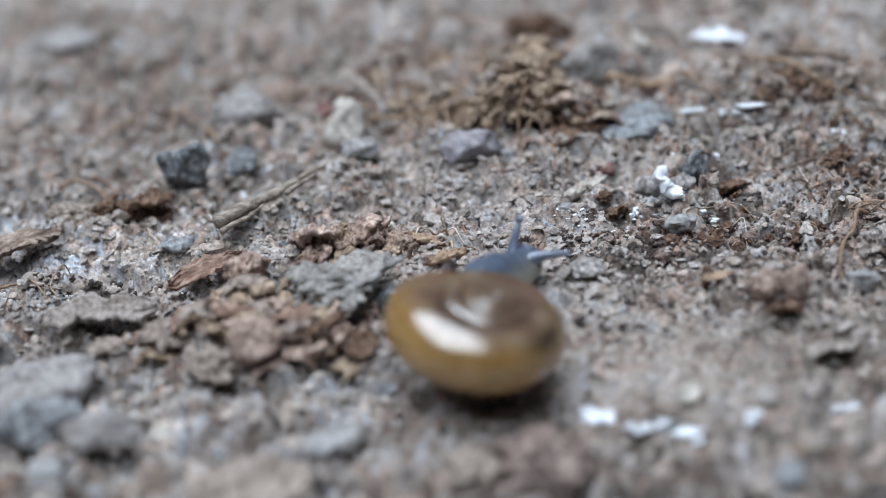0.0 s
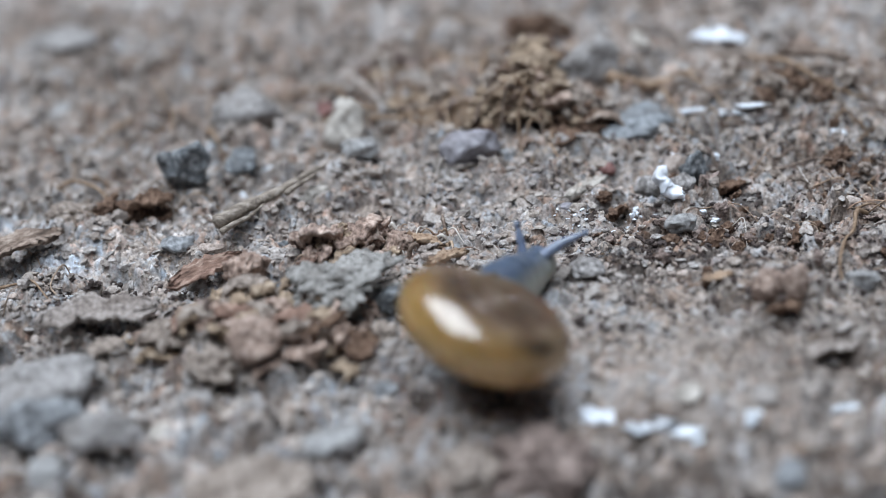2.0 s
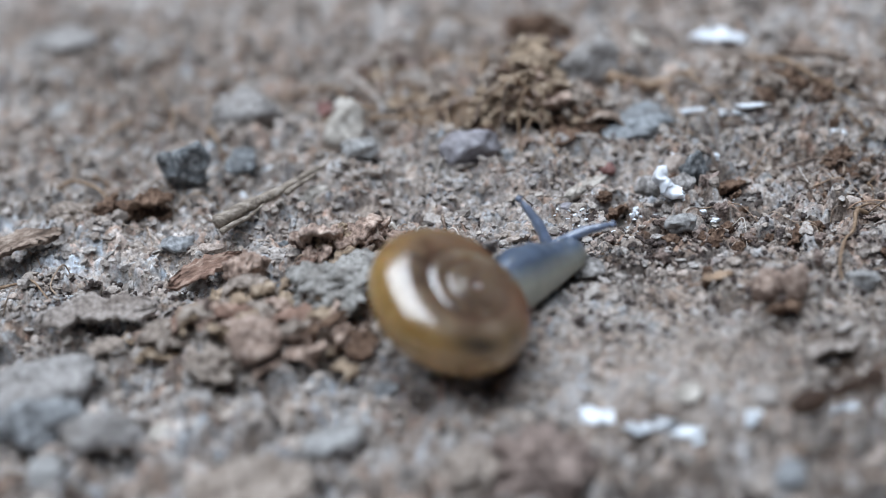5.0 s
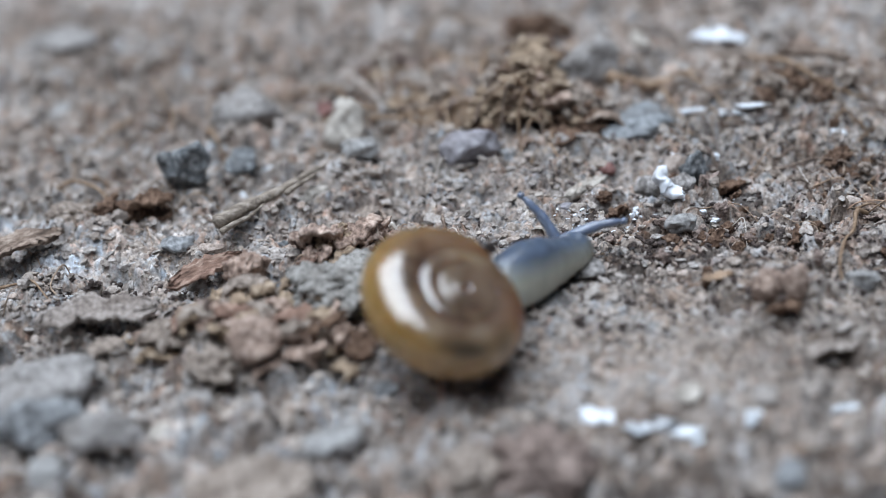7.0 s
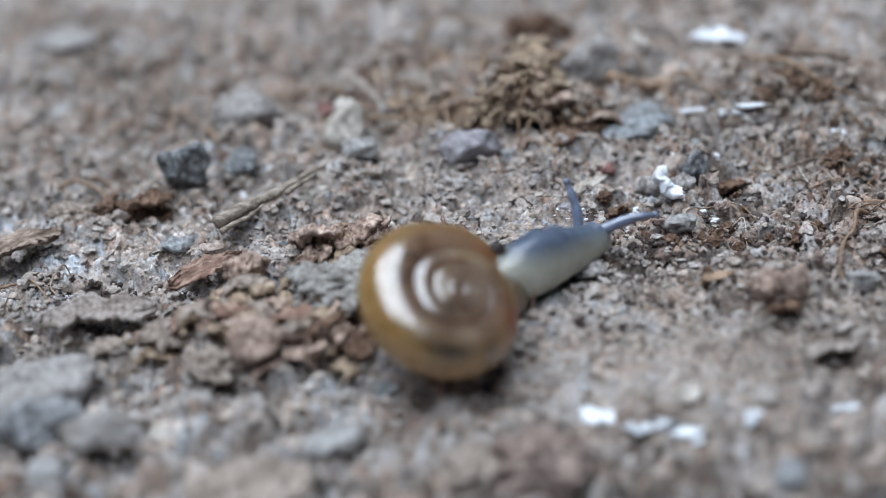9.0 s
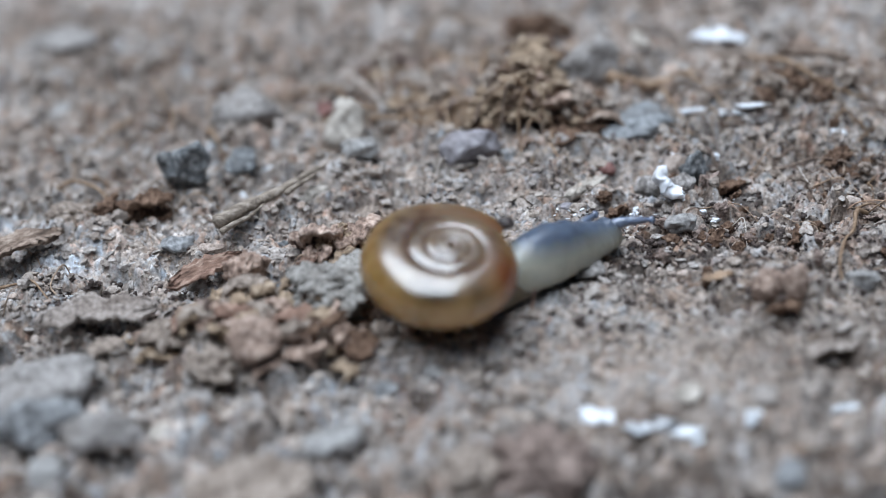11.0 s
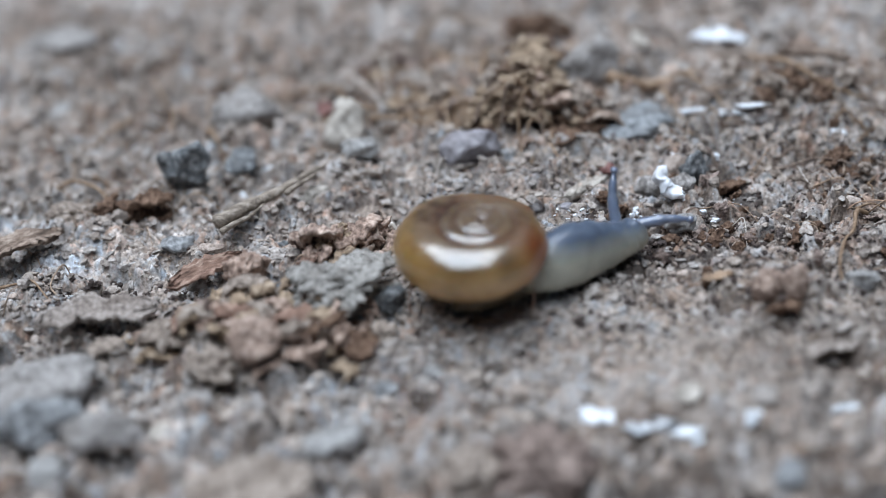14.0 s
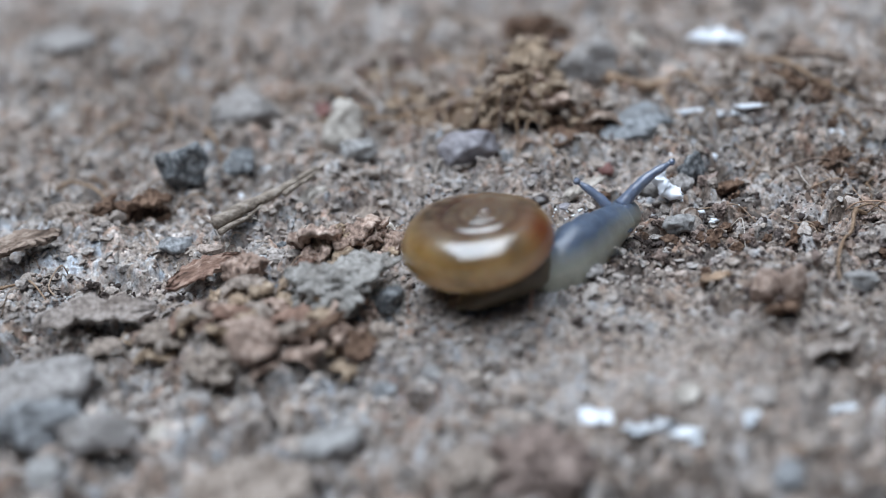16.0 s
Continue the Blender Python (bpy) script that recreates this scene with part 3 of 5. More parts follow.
pebble(-2.73, -4.26, (1.7, 1.5, 1.5), DARK, 16, "small dark stone on the soil", 40, 0.3, 6)
pebble(7.05, -2.78, (1.9, 1.7, 1.0), SLAB, 17, "small pale crumbly stone on the soil", 10, 0.35, 5)
pebble(20.06, -5.08, (1.8, 1.5, 1.3), GREY, 18, "small pale grey stone on the soil", 0, 0.35, 5)
pebble(12.21, 0.86, (1.8, 1.5, 1.3), GREY, 19, "small grey stone near the white crust", 30, 0.3, 6)
pebble(11.7, 6.6, (2.3, 1.6, 1.7), SLAB, 20, "pale tan stone crusted with white lime", 10, 0.3, 5)
pebble(13.7, 6.0, (1.5, 1.6, 2.3), DARK, 39, "dark blue-grey stone crusted with white lime", 30, 0.25, 6)
pebble(12.9, 4.9, (1.5, 1.2, 1.3), SLAB, 40, "small tan stone in a crust of lime", 30, 0.25, 4)
pebble(9.28, 8.83, (1.1, 1.0, 0.8), BRICK, 21, "small red-brown pebble on the soil", 0, 0.3, 4)
pebble(6.57, 3.92, (0.8, 0.7, 0.6), PLUM, 22, "tiny purplish pebble on the soil", 0, 0.3, 4)
pebble(4.95, 4.20, (0.6, 0.6, 0.5), BRICK, 23, "tiny orange-red pebble on the soil", 0, 0.3, 4)
pebble(-6.51, 18.63, (1.2, 1.0, 1.0), BRICK, 24, "small red pebble beside the chalky stone", 0, 0.3, 4)
pebble(9.4, 19.3, (3.6, 3.6, 3.2), SLAB, 25, "pale grey-brown block of stone behind the heap", 20, 0.35, 3)
pebble(-13.07, -12.83, (1.2, 1.0, 0.9), PALE, 26, "small greenish-white pebble on the soil", 0, 0.3, 4)
pebble(10.47, -13.20, (1.5, 1.2, 0.9), PALE, 27, "small whitish pebble on the fine soil", 0, 0.4, 4)
pebble(-3.08, -10.42, (1.2, 1.1, 0.9), BLUE, 28, "small blue-grey pebble on the soil", 0, 0.35, 4)
pebble(-0.87, -9.99, (1.0, 1.0, 0.8), GREY, 29, "small pale pebble on the soil", 0, 0.35, 4)
pebble(-5.37, -15.00, (2.8, 2.0, 1.4), GREY, 30, "pale rounded stone on the soil", 20, 0.35, 4)
pebble(-11.81, -10.87, (1.6, 1.4, 0.9), SLAB, 31, "pale rounded grey stone on the soil", 20, 0.35, 4)
pebble(13.72, -19.46, (2.0, 1.6, 1.2), BLUE, 32, "blue-grey stone in the fine soil", 0, 0.4, 4)
pebble(-22.93, 23.04, (3.0, 2.4, 1.4), GREY, 33, "pale grey stone far back on the soil", 0, 0.4, 5)
pebble(-24.27, 31.98, (4.6, 3.6, 1.4), SLAB, 34, "flat grey-brown stone far back on soil", 0, 0.45, 5)
pebble(13.01, 23.65, (1.8, 1.6, 1.4), PALE, 35, "small white stone far back on the soil", 0, 0.35, 5)
pebble(-8.33, 3.18, (0.9, 0.8, 0.8), DARK, 36, "tiny dark pebble on the soil", 0, 0.3, 5)
pebble(7.99, 15.40, (1.3, 1.1, 1.0), BLUE, 37, "small blue-grey pebble by the heap", 0, 0.3, 4)
pebble(-13.51, 10.97, (1.8, 1.4, 0.9), GREY, 38, "small pale stone on the soil", 0, 0.35, 5)

# ---- clods ----
clod(-9.86, -1.50, (2.2, 2.0, 2.6), RUSTY, 51, "reddish-brown clod of earth on the soil", 0, 0.15, 0.5, 0.4, 0.2)
clod(-8.94, -8.87, (2.5, 2.2, 2.2), RUSTY, 52, "rounded pinkish-brown clod of earth", 30, 0.2, 0.35, 0.3, 0.3)
scrap(-6.42, 0.31, (3.2, 2.6, 0.7), RUSTY, 53, "crumpled brown scrap of earth with a hollow", 15, -30, 5, 1.0)
scrap(-3.97, 0.93, (2.6, 2.0, 0.6), RUSTY, 54, "crumpled brown scrap of earth on edge", 60, -35, -10, 1.0)
clod(-12.48, -6.17, (4.0, 2.0, 1.2), CLOD, 56, "long brown crumbling clod of earth", 12, 0.4, 0.5, 0.5)
clod(-10.90, -9.23, (2.4, 2.0, 1.6), CLOD, 59, "brown crumbling clod of earth", 150, 0.35, 0.5, 0.5)
clod(3.47, -17.10, (4.6, 3.6, 3.2), DUSK, 60, "large dusky brown clod of earth", 0, 0.38, 0.4, 0.35)
clod(0.23, -17.35, (3.0, 2.6, 1.6), CLOD, 61, "low brown clod of earth", 40, 0.45, 0.3, 0.2)
clod(-8.84, -17.99, (5.5, 4.0, 2.2), CLOD, 62, "broad low brown clod of earth", 5, 0.45, 0.3, 0.2)
clod(15.18, -6.66, (1.6, 1.4, 2.1), RUSTY, 63, "brown knobbly clod leaning on another", 40, 0.2, 0.3, 0.12)
clod(16.37, -6.82, (1.6, 1.4, 2.0), RUSTY, 85, "brown knobbly clod leaning on another", 70, 0.2, 0.3, 0.12)
scrap(15.76, -7.80, (2.0, 1.3, 0.4), UMBER, 86, "orange-brown torn scrap over a dark gap", 10, -30, 0, 0.5)
scrap(15.15, 5.01, (2.3, 1.7, 0.5), UMBER, 64, "small dark brown torn scrap on the soil", 20, -30, 0, 0.6)
scrap(9.17, 3.76, (1.9, 1.5, 0.3), UMBER, 65, "small dark brown torn leaf by a hollow", 50, -35, 20, 0.6)
clod(-2.51, 25.39, (3.0, 2.6, 2.6), CLOD, 71, "brown clod far back on the soil", 0, 0.3, 0.5, 0.6)
clod(9.19, 12.78, (2.2, 1.6, 2.2), UMBER, 72, "dark brown clod at the foot of the heap", 30, 0.25, 0.5, 0.6)
# added umber clod: its dark colour stands in for a shadowed hollow
clod(7.03, 28.31, (4.0, 2.6, 2.2), UMBER, 73, "dark brown clod painting a shaded hollow far back", 0, 0.3, 0.5, 0.6)
scrap(-16.09, 7.47, (3.4, 2.2, 0.5), UMBER, 74, "dark brown torn scrap curled over a gap", 10, -30, 0, 0.9)
clod(-6.68, 7.73, (1.8, 1.3, 1.0), PALE, 77, "pale tan crumb on the soil", 20, 0.35, 0.3, 0.2)
clod(-1.02, 10.81, (2.2, 1.6, 1.3), PALE, 78, "pale tan crumb on the soil", 60, 0.35, 0.35, 0.2)
clod(-20.00, 7.99, (3.0, 2.2, 1.6), CLOD, 79, "grey-brown clod on the soil", 20, 0.35)
clod(-3.89, 6.68, (2.0, 1.5, 1.2), CLOD, 80, "grey-brown clod on the soil", 0, 0.35)


def heap(x, y, rx, ry, rise, count, sizes, materials, seed, label, torn=0.0):
    """Clods piled on one another, highest in the middle."""
    rng = random.Random(seed)
    for k in range(count):
        r, a = rng.random() ** 0.6, rng.uniform(0, 6.283)
        px, py = x + rx * r * math.cos(a), y + ry * r * math.sin(a)
        w = rng.uniform(*sizes) * (1.15 - 0.4 * r)
        size = (w * rng.uniform(0.8, 1.4), w * rng.uniform(0.7, 1.1), w * rng.uniform(0.6, 1.0))
        material, turn, up = rng.choice(materials), rng.uniform(0, 180), rise * (1 - r) * rng.uniform(0.55, 1.0)
        if rng.random() < torn:
            scrap(px, py, (size[0] * 1.5, size[1] * 1.35, 0.3 * w), material, seed * 100 + k, label.replace("crumbling clod", "torn scrap of earth"), turn, rng.uniform(-45, 40), rng.uniform(-30, 30), up + 0.25 * w)
        else:
            clod(px, py, size, material, seed * 100 + k, label, turn, 0.22, 0.5, 0.6, up, 5 if w > 1.5 else 4)


clod(4.43, 14.67, (4.0, 3.0, 2.8), OCHRE, 81, "large torn brown clod of earth in a heap", 20, 0.15, 0.45, 0.6)
clod(6.0, 16.8, (3.2, 2.8, 2.8), OCHRE, 82, "large torn brown clod of earth in a heap", 75, 0.1, 0.45, 0.6, 0.2)
clod(3.73, 15.51, (3.0, 2.6, 3.4), CLOD, 83, "torn brown clod of earth in a heap", 120, 0.15, 0.45, 0.6)
scrap(7.00, 13.75, (2.6, 2.0, 0.5), RUSTY, 87, "torn brown scrap jutting from the heap", 30, -20, 15, 2.4)
# red-brown clod, its umber also painting the shade below the overhang
clod(6.96, 15.28, (2.4, 2.2, 2.4), UMBER, 84, "torn clod in a heap, dark brown to paint its shaded side", 40, 0.15, 0.45, 0.6)
heap(4.9, 14.6, 2.9, 2.8, 2.6, 60, (0.6, 1.6), (UMBER, OCHRE, OCHRE, OCHRE), 7, "brown crumbling clod in a heap", 0.75)
heap(6.2, 19.5, 2.2, 3.5, 1.8, 26, (0.8, 1.8), (UMBER, OCHRE, DUSK), 18, "brown crumbling clod behind the heap", 0.7)
torn = random.Random(31)
for k in range(26):
    px, py = 5.3 + torn.gauss(0, 1.5), 14.2 + torn.gauss(0, 1.3)
    rise = 2.7 * max(0.0, 1 - math.hypot((px - 5.3) / 3.4, (py - 15.2) / 3.4))
    curl(px, py, (torn.uniform(0.9, 1.7), torn.uniform(0.8, 1.6), 0.28), (OCHRE, RUSTY, OCHRE, UMBER)[k % 4], 970 + k, "curled torn flake of brown earth in a heap", torn.uniform(50, 130), torn.uniform(-25, 10), rise, torn.uniform(120, 190))
heap(0.2, 18.6, 3.6, 2.6, 0.5, 24, (0.6, 1.5), (DUSK, OCHRE, CLOD), 19, "brown crumbling clod beside the heap", 0.7)
# two added umber clods put the heap's lower-right shadow into dark colour
clod(7.7, 14.0, (2.8, 2.0, 2.0), UMBER, 88, "clod beside the heap, dark brown to paint its shade", 15, 0.3, 0.5, 0.6)
clod(6.5, 12.6, (2.2, 1.5, 1.2), UMBER, 89, "dark brown clod at the foot of the heap", 60, 0.3, 0.5, 0.6)
heap(8.68, 14.13, 1.6, 1.4, 1.0, 10, (0.8, 1.6), (UMBER, CLOD), 8, "dark brown crumbling clod beside the heap", 0.5)
heap(-9.76, -6.32, 6.6, 3.6, 0.5, 70, (0.45, 1.3), (CLOD, RUSTY, RUSTY, OCHRE, DUSK), 9, "brown crumbling clod among others", 0.6)
heap(-5.25, 0.17, 3.0, 1.4, 0.6, 20, (0.7, 1.5), (OCHRE, RUSTY, RUSTY), 10, "small brown crumbling clod", 0.2)
for k, (px, py, turn) in enumerate(((-12.31, -4.82, 20), (-10.03, -7.65, 50), (-7.21, -8.42, 10), (-5.57, -6.17, 70), (-8.73, -4.90, 35), (-13.29, -6.44, 5), (-6.22, -9.18, 25), (-11.25, -3.11, 60))):
    scrap(px, py, (1.8 - 0.06 * k, 1.2, 0.4), (RUSTY, OCHRE, CLOD)[k % 3], 900 + k, "torn brown crust of earth raised over a gap", turn, -24, -8, 1.05)
CURLED = "curled flake of brown earth, hollow beneath"
for k, (px, py, long, wide, turn, lean, arc, material) in enumerate((
        (-5.9, -4.5, 2.2, 2.7, 82, 0, 150, OCHRE), (-8.0, 2.2, 1.7, 1.2, 78, 0, 190, RUSTY), (-6.1, 1.4, 1.9, 2.5, 60, 0, 140, RUSTY),
        (-9.9, -2.6, 1.6, 2.0, 95, 0, 170, RUSTY), (-3.7, 0.9, 1.6, 1.5, 115, 0, 160, RUSTY), (-8.2, -6.2, 2.6, 2.2, 60, 0, 150, OCHRE),
        (-12.3, -4.4, 2.4, 2.0, 70, 0, 150, RED_BARK), (-10.9, -6.6, 2.2, 2.2, 105, 0, 140, OCHRE), (-7.0, -8.8, 2.2, 2.4, 75, 0, 150, RUSTY),
        (-13.6, -6.8, 2.4, 1.8, 55, 0, 140, CLOD), (-7.4, -3.2, 1.8, 1.5, 85, 0, 180, OCHRE))):
    curl(px, py, (0.75 * long, 0.75 * wide, 0.3), material, 950 + k, CURLED, turn, lean, 0.15, arc)
torn = random.Random(37)
for k in range(44):
    px, py = -9.2 + torn.gauss(0, 2.9), -5.6 + torn.gauss(0, 1.9)
    if math.hypot(px + 4.2, py + 7.6) < 1.5:
        continue
    rise = 0.15 + 0.7 * max(0.0, 1 - math.hypot((px + 9.2) / 5.5, (py + 5.6) / 3.2))
    curl(px, py, (torn.uniform(0.8, 1.7), torn.uniform(0.8, 1.9), 0.28), (OCHRE, RUSTY, RED_BARK, CLOD)[k % 4], 1020 + k, CURLED, torn.uniform(40, 125), torn.uniform(-28, 5), rise, torn.uniform(100, 190))
heap(-4.85, -3.67, 2.6, 1.8, 0.7, 16, (0.5, 1.2), (DULL, DULL, SLAB), 15, "dull grey crumb on a crumbling clod")
heap(-1.97, 1.30, 3.0, 1.3, 0.2, 20, (0.6, 1.3), (RUSTY, RUSTY, CRUST), 16, "small brown crumbling clod among fibres", 0.4)
heap(-5.05, -7.31, 2.4, 1.2, 0.4, 14, (0.7, 1.6), (RUSTY, CLOD, UMBER), 17, "brown crumbling clod beside the grey one", 0.6)
curl(9.6, 12.6, (0.9, 1.9, 0.25), BARK, 990, "brown leaf arched over a gap beside the heap", 85, 0, 0.3, 180)
heap(-2.6, 24.8, 1.7, 1.7, 1.2, 12, (0.9, 1.8), (OCHRE, UMBER, DUSK), 22, "brown crumbling clod far back", 0.5)
heap(22.22, 14.41, 6.0, 4.0, 0.6, 22, (0.7, 1.6), (UMBER, CLOD, CLOD), 11, "dark brown crumbling clod far back", 0.5)
heap(19.71, 6.96, 4.5, 1.5, 0.3, 14, (0.6, 1.3), (UMBER, CLOD), 12, "brown crumbling clod beside roots", 0.5)
# dark crumbs, added partly to supply the black of shaded gaps in the soil
heap(15.5, 1.0, 8.5, 6.5, 0.0, 46, (0.4, 0.95), (UMBER, UMBER, DUSK), 20, "small dark brown crumb of earth", 0.35)
heap(-17.65, 0.59, 1.6, 1.6, 0.2, 16, (0.3, 0.7), (HUMUS,), 14, "small blackish crumb on the soil")
heap(-17.73, 8.25, 3.2, 1.0, 0.6, 16, (0.8, 1.5), (UMBER, UMBER, CLOD), 13, "dark brown crumbling clod on the soil", 0.8)

# ---- chips of bark and straw ----
flake(-12.04, 0.15, (4.2, 1.7, 0.3), RED_BARK, 101, "reddish-brown bark chip tilted over a dark gap", 33, 8, 0, 1.0)
flake(-17.04, -3.90, (5.4, 2.4, 0.3), CRUST, 102, "flat crust of grey-brown soil over a hollow", 8, 3, 0, 1.2)
flake(-22.12, 3.53, (4.4, 2.6, 0.32), BARK, 103, "brown bark chip lying on the soil", 35, -7, 0, 1.1)
flake(14.45, -2.33, (2.0, 1.0, 0.16), RED_BARK, 104, "small orange-brown bark chip on the soil", 18, -10, -8, 0.5)
flake(17.6, -9.8, (2.9, 1.4, 0.25), CRUST, 118, "raised lip of soil crust over a black gap", 14, -8, -4, 0.3, "soil_crust", "soil")
flake(7.94, 6.18, (3.2, 0.8, 0.4), PALE, 106, "pale tan sliver of crust on the soil", 42, 0, 0, 0.4, "soil_crust", "soil")
flake(13.11, -4.90, (1.6, 0.7, 0.14), STRAW, 107, "flat orange-tan straw chip on the soil", 15, 0, 0, 0.15, "straw_chip", "straw")
flake(-0.19, 18.37, (3.0, 1.2, 0.5), BARK, 108, "brown straw chip at the foot of the heap", 10, -10, 0, 0.6, "straw_chip", "straw")
flake(-0.95, 1.42, (2.2, 0.6, 0.3), STRAW, 109, "tan torn straw chip on the soil", -30, 0, 0, 0.4, "straw_chip", "straw")
flake(-2.39, 2.72, (1.8, 0.7, 0.25), BARK, 110, "brown torn bark chip on the soil", 10, -20, 0, 0.4)
flake(0.12, -0.92, (2.2, 0.7, 0.3), STRAW, 111, "tan torn straw chip on the soil", 25, 0, 0, 0.4, "straw_chip", "straw")
flake(-4.13, -0.26, (2.0, 1.2, 0.3), BARK, 112, "reddish-brown bark chip on the soil", 60, -25, 0, 0.6)
flake(22.58, 17.48, (4.0, 0.9, 0.4), BARK, 113, "dark brown bark chip far back", -20, -10, 0, 0.9)
flake(18.77, 6.80, (3.6, 0.9, 0.4), BARK, 114, "brown fibrous chip on the soil", 5, -15, 0, 0.6)
flake(18.1, 23.9, (3.2, 1.3, 0.25), LIME, 115, "bright white shell flake on the soil", -22, 12, 0, 0.35, "shell_flake", "flake")

# ---- twigs, roots and hairs ----
def splinter(ends, lift, thick, label):
    """A straight splinter of wood between two places, its ends at the heights lift."""
    (x0, y0), (x1, y1) = ends
    pts = []
    for k in range(6):
        f = k / 5
        x, y = x0 + (x1 - x0) * f + 0.12 * math.sin(5 * f), y0 + (y1 - y0) * f
        pts.append((x, y, lift[0] + (lift[1] - lift[0]) * f + 0.08 * math.sin(7 * f) - lie(x, y)))
    return strand("wood_splinter", pts, thick, WOOD, label, "wood")


splinter(((-11.75, 3.73), (-6.35, 8.48)), (0.35, 0.75), 0.82, "grey-brown splinter of wood lying on the soil")
splinter(((-11.5, 3.2), (-9.2, 5.3)), (0.1, 0.4), 0.35, "thin frayed splinter beside a larger one")
splinter(((-8.2, 6.2), (-5.9, 8.9)), (0.5, 0.8), 0.3, "thin frayed splinter beside a larger one")
strand("twig", [(10.5, 17.2, 0.4), (13.0, 18.1, 0.7), (15.8, 19.1, 0.5)], 0.95, STRAW, "tan twig far back on the soil", "twig")
strand("root", [(21.71, 0.72, 0.5), (21.05, 0.19, 0.9), (20.66, -0.81, 0.7), (19.97, -1.90, 0.8), (19.15, -4.33, 0.7), (18.94, -5.73, 0.3)], 0.28, ROOT, "kinked orange-brown root on the soil")
strand("root", [(21.11, 0.64, 0.6), (22.34, 1.97, 0.9), (22.96, 0.50, 0.5)], 0.14, ROOT, "thin pale root on the soil")
strand("root", [(-22.98, 0.61, 0.4), (-21.80, 0.41, 0.7), (-20.95, 0.16, 0.5), (-20.07, -0.89, 0.2)], 0.2, ROOT, "tan root lying on the soil")
strand("root", [(-22.02, 10.44, 0.3), (-20.57, 11.33, 1.2), (-18.71, 9.75, 0.9), (-17.76, 7.23, 0.2)], 0.3, ROOT, "arched tan root on the soil")
strand("root", [(-16.11, 21.43, 0.4), (-14.38, 19.17, 0.8), (-12.46, 15.52, 0.3)], 0.25, BARK, "tan root far back on the soil")
strand("root", [(-7.16, 23.45, 0.5), (-5.04, 22.75, 1.4), (-2.92, 19.65, 1.2), (-1.25, 15.25, 0.4)], 0.12, HAIR, "pale root arching before the heap")
strand("root", [(-2.83, 26.58, 0.8), (-2.84, 22.81, 1.6), (-2.50, 18.95, 0.4)], 0.13, HAIR, "pale root before the brown clod")
strand("root", [(2.86, 18.35, 1.0), (3.39, 20.09, 2.2), (3.86, 25.17, 1.6)], 0.34, ROOT, "tan root standing in the heap")
strand("root", [(-1.37, 29.36, 0.4), (0.88, 30.37, 0.9), (3.39, 28.91, 0.4)], 0.4, ROOT, "brown root far back on the soil")
strand("root", [(-4.29, 17.39, 0.5), (-1.60, 15.19, 0.9), (1.07, 16.03, 0.6), (2.68, 15.16, 0.3)], 0.3, ROOT, "tan root at the foot of the heap")
strand("root", [(19.06, 20.17, 0.4), (20.77, 16.85, 1.0), (22.49, 14.10, 0.8), (24.96, 13.45, 0.5)], 0.4, ROOT, "brown root far back on the soil")
strand("root", [(16.41, 9.05, 0.4), (18.27, 7.43, 0.9), (20.59, 6.81, 0.7), (23.45, 5.97, 0.4)], 0.16, BARK, "brown root on the soil")
strand("root", [(13.46, 16.86, 0.5), (14.06, 13.15, 1.0), (14.29, 10.47, 0.4)], 0.2, ROOT, "thin brown root on the soil")
strand("root", [(19.82, 4.60, 0.3), (21.40, 4.86, 0.7), (22.31, 2.52, 0.4)], 0.1, STRAW, "straw-coloured root on the soil")
strand("pale_hair", [(-0.07, 8.82, 0.7), (0.20, 9.18, 1.0), (0.58, 9.26, 1.1)], 0.09, HAIR, "fine white hair on the soil", "hair", "hairs on the soil")
strand("pale_hair", [(-12.67, 6.39, 0.5), (-12.08, 4.84, 0.8), (-11.20, 2.95, 0.2)], 0.1, HAIR, "fine white hair on the soil", "hair", "hairs on the soil")
strand("pale_hair", [(-11.46, 4.11, 0.3), (-10.66, 4.90, 0.6), (-9.51, 4.44, 0.2)], 0.09, HAIR, "fine white hair on the soil", "hair", "hairs on the soil")
strand("pale_hair", [(14.96, 1.48, 0.6), (15.46, 1.06, 1.0), (15.3, -0.9, 0.3)], 0.06, HAIR, "fine tan hair on the soil", "hair", "hairs on the soil")
strand("pale_hair", [(19.40, 6.59, 0.8), (19.46, 5.02, 0.9), (19.6, 4.2, 0.5)], 0.06, HAIR, "fine white hair on the soil", "hair", "hairs on the soil")
strand("pale_hair", [(22.53, 3.65, 0.5), (23.25, 4.45, 0.8), (24.20, 4.63, 0.6)], 0.08, HAIR, "fine white hair on the soil", "hair", "hairs on the soil")
strand("pale_hair", [(-7.09, 3.14, 0.5), (-6.73, 2.54, 1.3), (-6.25, 1.86, 0.6)], 0.09, HAIR, "fine white hair on a clod", "hair", "hairs on the soil")
strand("pale_hair", [(-2.24, 3.79, 0.4), (-2.34, 1.71, 0.6), (-1.98, -0.06, 0.2)], 0.1, HAIR, "fine white hair on the soil", "hair", "hairs on the soil")
strand("pale_hair", [(-1.55, 1.00, 0.4), (-1.18, 2.09, 0.8), (-0.58, 2.43, 0.4)], 0.1, HAIR, "fine white hair on the soil", "hair", "hairs on the soil")


strand("root", [(-1.75, -5.3, -0.1), (-1.8, -5.2, 0.7), (-1.6, -5.3, 1.5)], 0.16, PINK, "thin pinkish root standing in the soil")
strand("root", [(4.0, -6.35, -0.1), (4.1, -6.25, 0.7), (4.2, -6.3, 1.3)], 0.18, PINK, "thin pinkish root standing in the soil")
